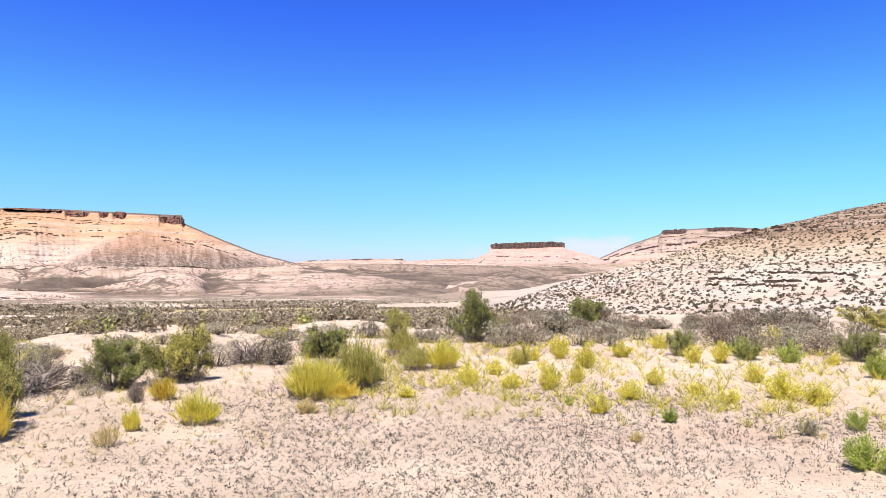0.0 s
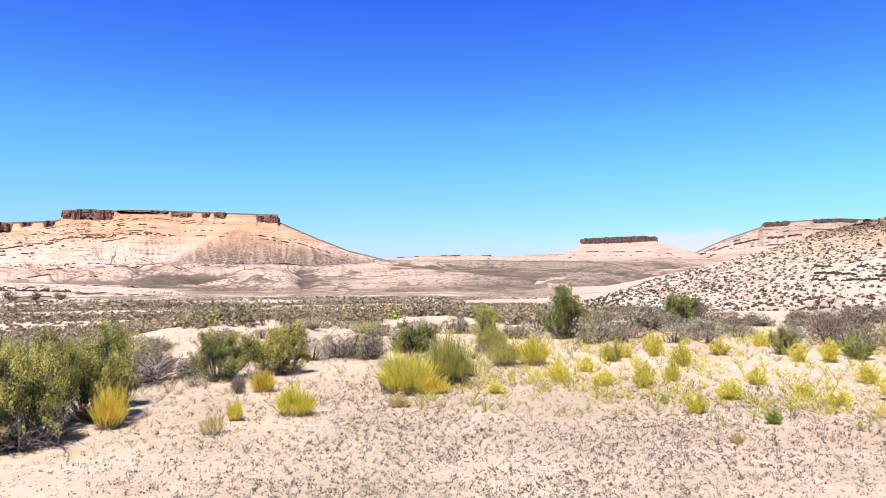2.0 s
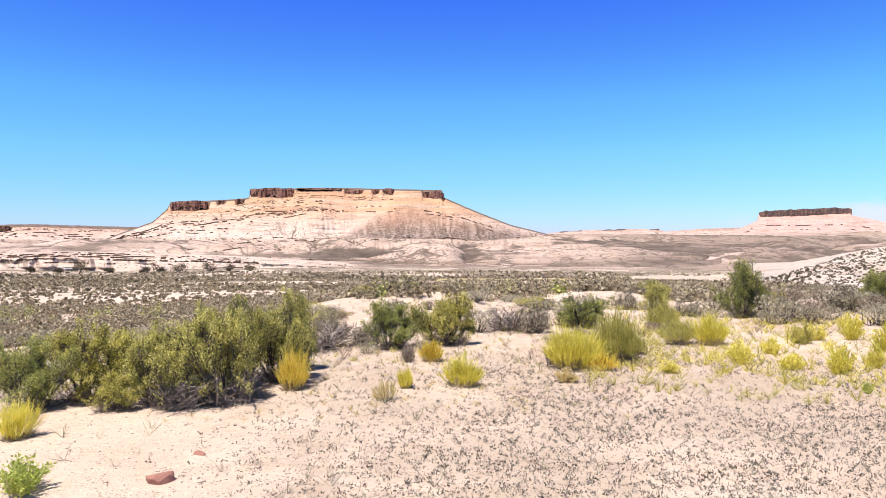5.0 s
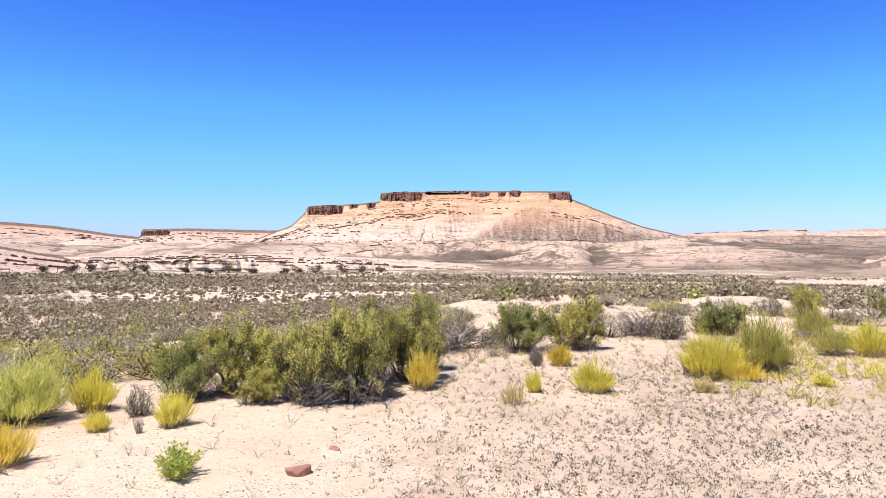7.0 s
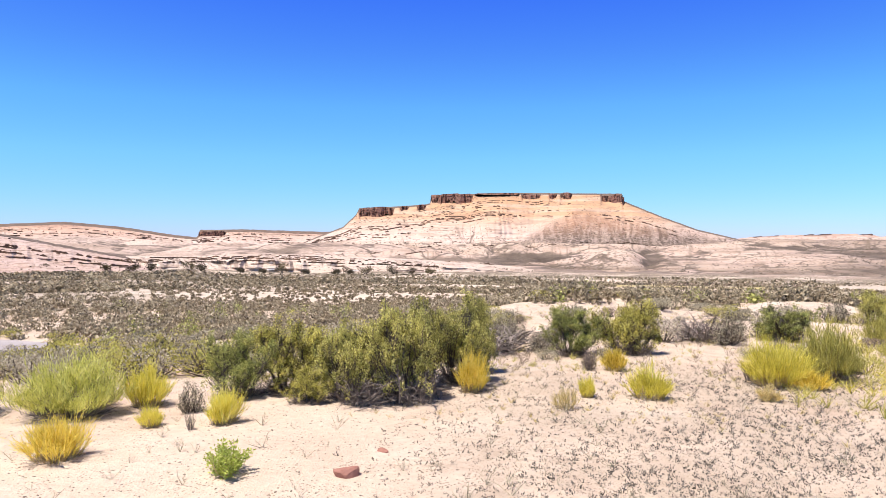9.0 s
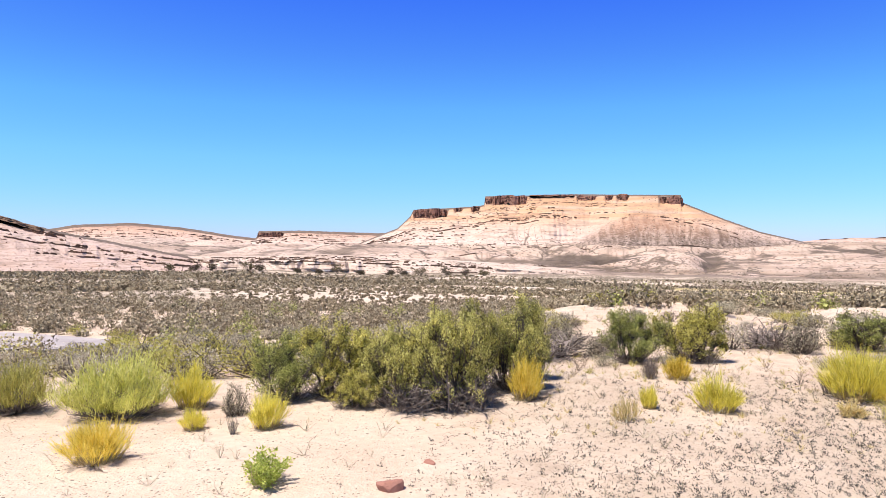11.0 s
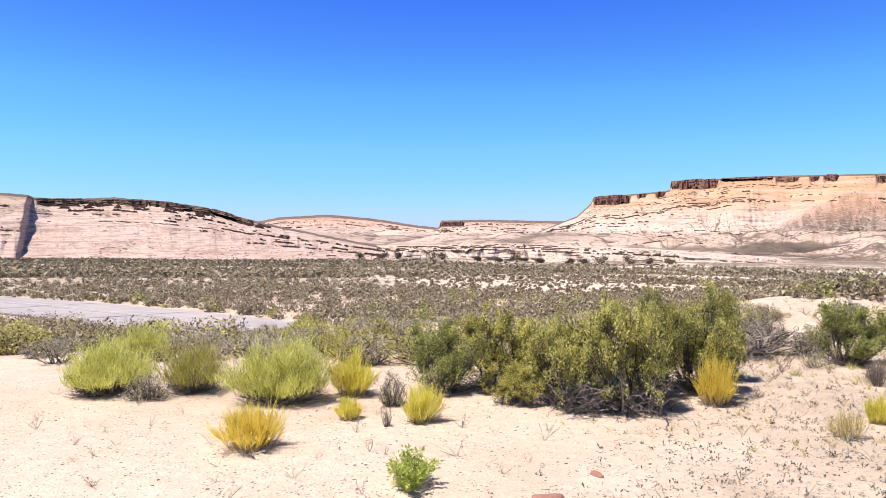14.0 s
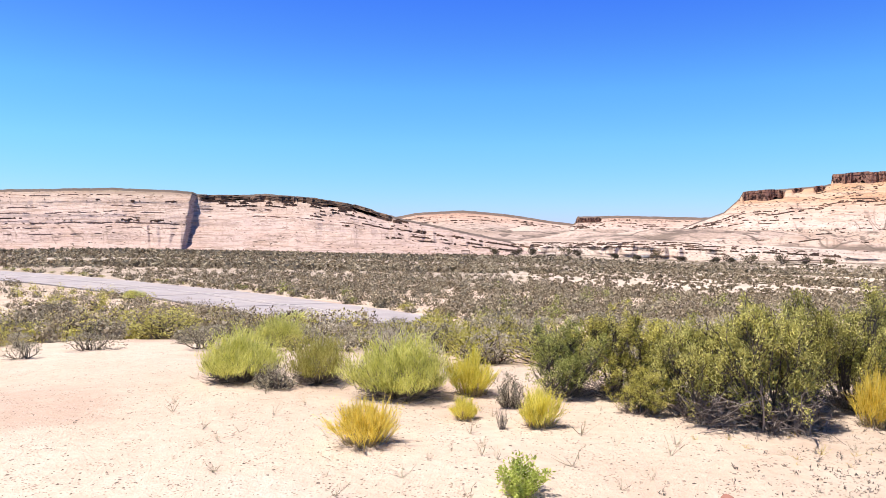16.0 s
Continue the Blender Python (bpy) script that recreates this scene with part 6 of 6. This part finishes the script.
place("weed", "yellow", 8.02, 4.19, 0.37, 0.32)
place("weed", "yellow", 7.23, 4.76, 0.35, 0.2)
place("weed", "yellow", 7.46, 6.01, 0.31, 0.25)
place("weed", "yellow", 6.47, 5.56, 0.41, 0.27)
place("weed", "yellow", 5.6, 5.21, 0.32, 0.25)
place("weed", "yellow", 7.93, 7.72, 0.47, 0.46)
place("weed", "yellow", 6.06, 6.53, 0.3, 0.36)
place("weed", "yellow", 5.74, 6.93, 0.32, 0.21)
place("weed", "yellow", 9.41, 8.37, 0.51, 0.32)
place("weed", "yellow", 11.19, 9.0, 0.53, 0.32)
place("weed", "yellow", 7.44, 5.36, 0.29, 0.17)
place("weed", "green", 5.85, 4.47, 0.24, 0.19)
place("weed", "grey", 6.58, 3.48, 0.3, 0.17)
place("weed", "yellow", 11.58, 5.85, 0.26, 0.23)
place("weed", "straw", 4.96, 4.12, 0.17, 0.12)
place("weed", "green", 10.73, 4.74, 0.48, 0.48)
place("weed", "yellow", 5.49, 7.46, 0.36, 0.28)
place("weed", "olive", 7.5, 8.76, 0.43, 0.33)
place("weed", "yellow", 9.22, 9.75, 0.47, 0.34)
place("twig", "grey", -2.26, 5.89, 0.13, 0.17)
place("twig", "brown", 1.57, 8.69, 0.23, 0.3)
place("twig", "brown", 3.25, 8.06, 0.25, 0.24)
place("sage", "grey", -2.5, 6.55, 0.3, 0.31)
place("sage", "grey", -5.35, 10.16, 0.92, 0.46)
place("sage", "grey", -4.74, 6.08, 0.45, 0.26)
place("sage", "grey", -18.99, 11.51, 1.51, 0.6)
place("sage", "grey", -12.54, 9.37, 1.2, 0.44)
place("sage", "olive", -11.5, 10.05, 1.31, 0.6)
place("sage", "grey", -9.8, 9.26, 0.77, 0.3)
place("sage", "grey", -24.99, 15.76, 2.05, 0.62)
place("sage", "grey", -17.45, 17.16, 1.65, 0.55)
place("sage", "grey", -7.11, 10.42, 0.75, 0.35)
place("sage", "olive", -14.85, 8.82, 0.92, 0.52)
place("sage", "pale", -4.02, 9.01, 0.87, 0.42)
place("sage", "olive", -4.78, 11.16, 0.77, 0.62)
place("sage", "grey", -3.81, 9.98, 0.72, 0.56)
place("sage", "olive", -9.18, 15.95, 1.02, 0.71)
place("sage", "grey", -8.28, 16.21, 1.23, 0.52)
place("sage", "pale", -10.31, 16.05, 1.11, 0.44)
place("sage", "grey", 0.85, 11.78, 0.62, 0.47)
place("sage", "pale", 1.19, 10.62, 0.52, 0.32)
place("sage", "grey", 4.2, 11.22, 0.67, 0.6)
place("sage", "grey", 8.66, 16.57, 0.88, 0.62)
place("sage", "grey", 8.88, 14.06, 0.89, 0.41)
place("sage", "olive", 10.37, 12.89, 0.48, 0.65)
place("sage", "grey", 12.85, 13.88, 1.01, 0.69)
place("sage", "grey", 12.83, 13.76, 1.43, 0.71)
place("sage", "grey", 14.72, 13.21, 1.32, 0.51)
place("sage", "grey", 16.61, 13.6, 1.24, 0.4)
place("sage", "grey", 17.71, 13.06, 1.1, 0.53)
place("sage", "grey", 19.23, 12.82, 1.46, 0.55)
place("sage", "grey", 21.06, 12.47, 1.87, 0.64)
place("sage", "grey", 20.64, 11.25, 1.51, 0.7)
place("sage", "grey", 0.86, 13.76, 0.68, 0.39)
place("sage", "brown", 1.6, 8.86, 0.23, 0.24)

# ---- stones ----


def stone(name, x, y, sx, sy, sz, turn, mat, label, seed):
    bm = bmesh.new()
    bmesh.ops.create_icosphere(bm, subdivisions=3, radius=0.5)
    g = np.random.default_rng(seed)
    planes = [Vector(p) for p in unit(g.normal(size=(9, 3)))]
    for v in bm.verts:
        k = noise.noise(v.co * 2.2 + Vector((seed, 0, 0))) * 0.22 + noise.noise(v.co * 6 + Vector((0, seed, 0))) * 0.05
        v.co *= 1 + k
        for plane in planes:
            v.co -= plane * max(0.0, v.co.dot(plane) - 0.36)
        v.co.z = max(v.co.z, -0.28)
        v.co.x = math.copysign(abs(v.co.x) ** 0.8, v.co.x)
    bmesh.ops.scale(bm, vec=(sx, sy, sz), verts=bm.verts)
    me = bpy.data.meshes.new(name)
    bm.to_mesh(me)
    bm.free()
    me.materials.append(M[mat])
    ob = tagged(new(name, me), label, "rock")
    ob.matrix_world = pose(x, y, on_ground(x, y) + 0.06 * sz, 0, 0, turn)
    return ob


stone("rock", -0.75, 4.72, 0.175, 0.14, 0.125, 20, "red_stone", "angular red sandstone rock lying on sand", 3)
stone("rock", -0.58, 5.28, 0.09, 0.045, 0.05, -30, "red_stone", "small angular red rock among dry stalks", 9)

g = np.random.default_rng(91)


def pebbles(count, az0, az1, r0, r1, lo, hi):
    xy = scatter(count, az0, az1, r0, r1, g)
    n = len(xy)
    base = np.array([(1, 0, .1), (.3, .9, 0), (-.8, .6, .1), (-.8, -.6, 0), (.3, -.9, .1), (.1, .1, .5), (0, 0, -.4)])
    v = base[None] * (1 + .25 * g.normal(size=(n, 7, 1))) * g.uniform(lo, hi, (n, 1, 1)) * (1 + .3 * g.normal(size=(n, 1, 3)))
    a = g.uniform(0, 6.28, n)
    c, s = np.cos(a)[:, None], np.sin(a)[:, None]
    v = np.stack([v[..., 0] * c - v[..., 1] * s, v[..., 0] * s + v[..., 1] * c, v[..., 2]], -1)
    v += np.concatenate([xy, on_flat(xy)[:, None]], 1)[:, None]
    f = np.array([(0, 1, 5), (1, 2, 5), (2, 3, 5), (3, 4, 5), (4, 0, 5)])
    return v.reshape(-1, 3), (f[None] + 7 * np.arange(n)[:, None, None]).reshape(-1, 3)


v, f = pebbles(21000, -70, 70, 1.6, 12, 0.002, 0.010)
v2, f2 = pebbles(4000, 60, 300, 0.5, 12, 0.003, 0.013)
v, f = np.concatenate([v, v2]), np.concatenate([f, f2 + len(v)])
tagged(new("pebbles", mesh_of("pebbles", v, [f], ["pebble"])), "small brown and grey pebbles strewn over sand", "pebbles", kind="stuff")

# ---- low forbs and dry stalks on the sand ----


def forbs(name, count, az0, az1, r0, r1, high, mat, label, seed, stalks=7, field=None, upright=True):
    g = np.random.default_rng(seed)
    xy = scatter(count, az0, az1, r0, r1, g)
    if field:
        xy = xy[field(xy, g)]
    n = len(xy)
    h = g.uniform(0.4, 1.0, (n, 1)) * high
    b = np.repeat(np.concatenate([xy, on_flat(xy)[:, None] - 0.005], 1), stalks, 0)
    hh = np.repeat(h, stalks, 0)
    tip = b + np.concatenate([g.normal(size=(n * stalks, 2)) * hh * 0.5, hh * g.uniform(.4, 1.0, (n * stalks, 1))], 1)
    s1 = blades(b, tip, np.repeat(h[:, 0], stalks) * (0.03 if high > 0.1 else 0.05), g, 0.08)
    k = n * stalks
    who = g.integers(0, n * stalks, k)
    fr = g.uniform(.3, 1, (k, 1))
    if upright:
        lf = leaves(b[who] + (tip[who] - b[who]) * fr, g.normal(size=(k, 3)) + [0, 0, .7], hh[who, 0] * .26, hh[who, 0] * .045, g)
    else:
        lf = leaves(b + g.normal(size=b.shape) * hh * [.25, .25, .05], g.normal(size=b.shape) * .55 + [0, 0, .8], hh[:, 0] * g.uniform(.5, 1.0, k), hh[:, 0] * .2, g)
    vs, fs = joined(s1, lf) if upright else joined(lf)
    return tagged(new(name, mesh_of(name, vs, fs, [mat])), label, "low plants", kind="stuff")


def carpet(xy, g):
    az = np.degrees(np.arctan2(-xy[:, 0], xy[:, 1]))
    return (fbm(xy[:, 0] / 2.2, xy[:, 1] / 2.2, 3, 66) > -0.12 + 0.2 * g.normal(size=len(xy))) & (az < -3 + 7 * g.normal(size=len(xy)))


forbs("forb_carpet", 17000, -78, 15, 1.6, 10.5, 0.042, "mauve", "low mauve-grey forbs carpeting the gravelly sand", 101, 3, carpet, False)
g = np.random.default_rng(111)
xy = scatter(42000, -125, 15, 0.6, 10.0, g, 0)
xy = xy[carpet(xy, g)]
turned = np.degrees(np.arctan2(-xy[:, 0], xy[:, 1]))
xy = xy[(ease(-122, -78, turned) > g.uniform(0, 1, len(xy))) & (np.hypot(*xy.T) < g.uniform(8.5, 10.2, len(xy)))]
clumps("forb_tufts", xy, on_flat(xy) - 0.004, g.uniform(0.016, 0.056, len(xy)), 9, "mauve", "low mauve-grey forb tufts on gravelly sand", g, 0.75, 0.85, 0.8)
forbs("forbs", 560, -80, 45, 2.0, 14, 0.15, "grey", "scattered dry grey stalks on sand", 102)
forbs("forbs", 260, -40, 12, 7, 13, 0.11, "grey", "scattered dry grey stalks on sand", 103)
forbs("dry_grass", 220, -30, 10, 6, 12, 0.085, "straw", "tufts of dry straw-coloured grass", 104, 12)
forbs("yellow_weeds", 620, -72, -24, 8.0, 19, 0.22, "yellow", "small yellow-green weeds spread over the sand", 105, 14)
forbs("yellow_weeds", 480, -72, -24, 7.0, 19, 0.22, "olive", "small olive weeds spread over the sand", 107, 14)
forbs("dry_grass", 420, -38, 6, 8.5, 20, 0.14, "olive", "tufts of dry olive grass behind the first shrubs", 108, 12)
forbs("forbs", 420, -38, 6, 8.5, 20, 0.17, "brown", "scattered dry brown stalks on sand", 109, 9)
forbs("forbs", 260, -68, -36, 12, 22, 0.17, "brown", "scattered dry brown stalks on sand", 110, 9)
forbs("dry_grass", 450, -72, -30, 8, 20, 0.12, "straw", "tufts of dry straw-coloured grass", 106, 10)
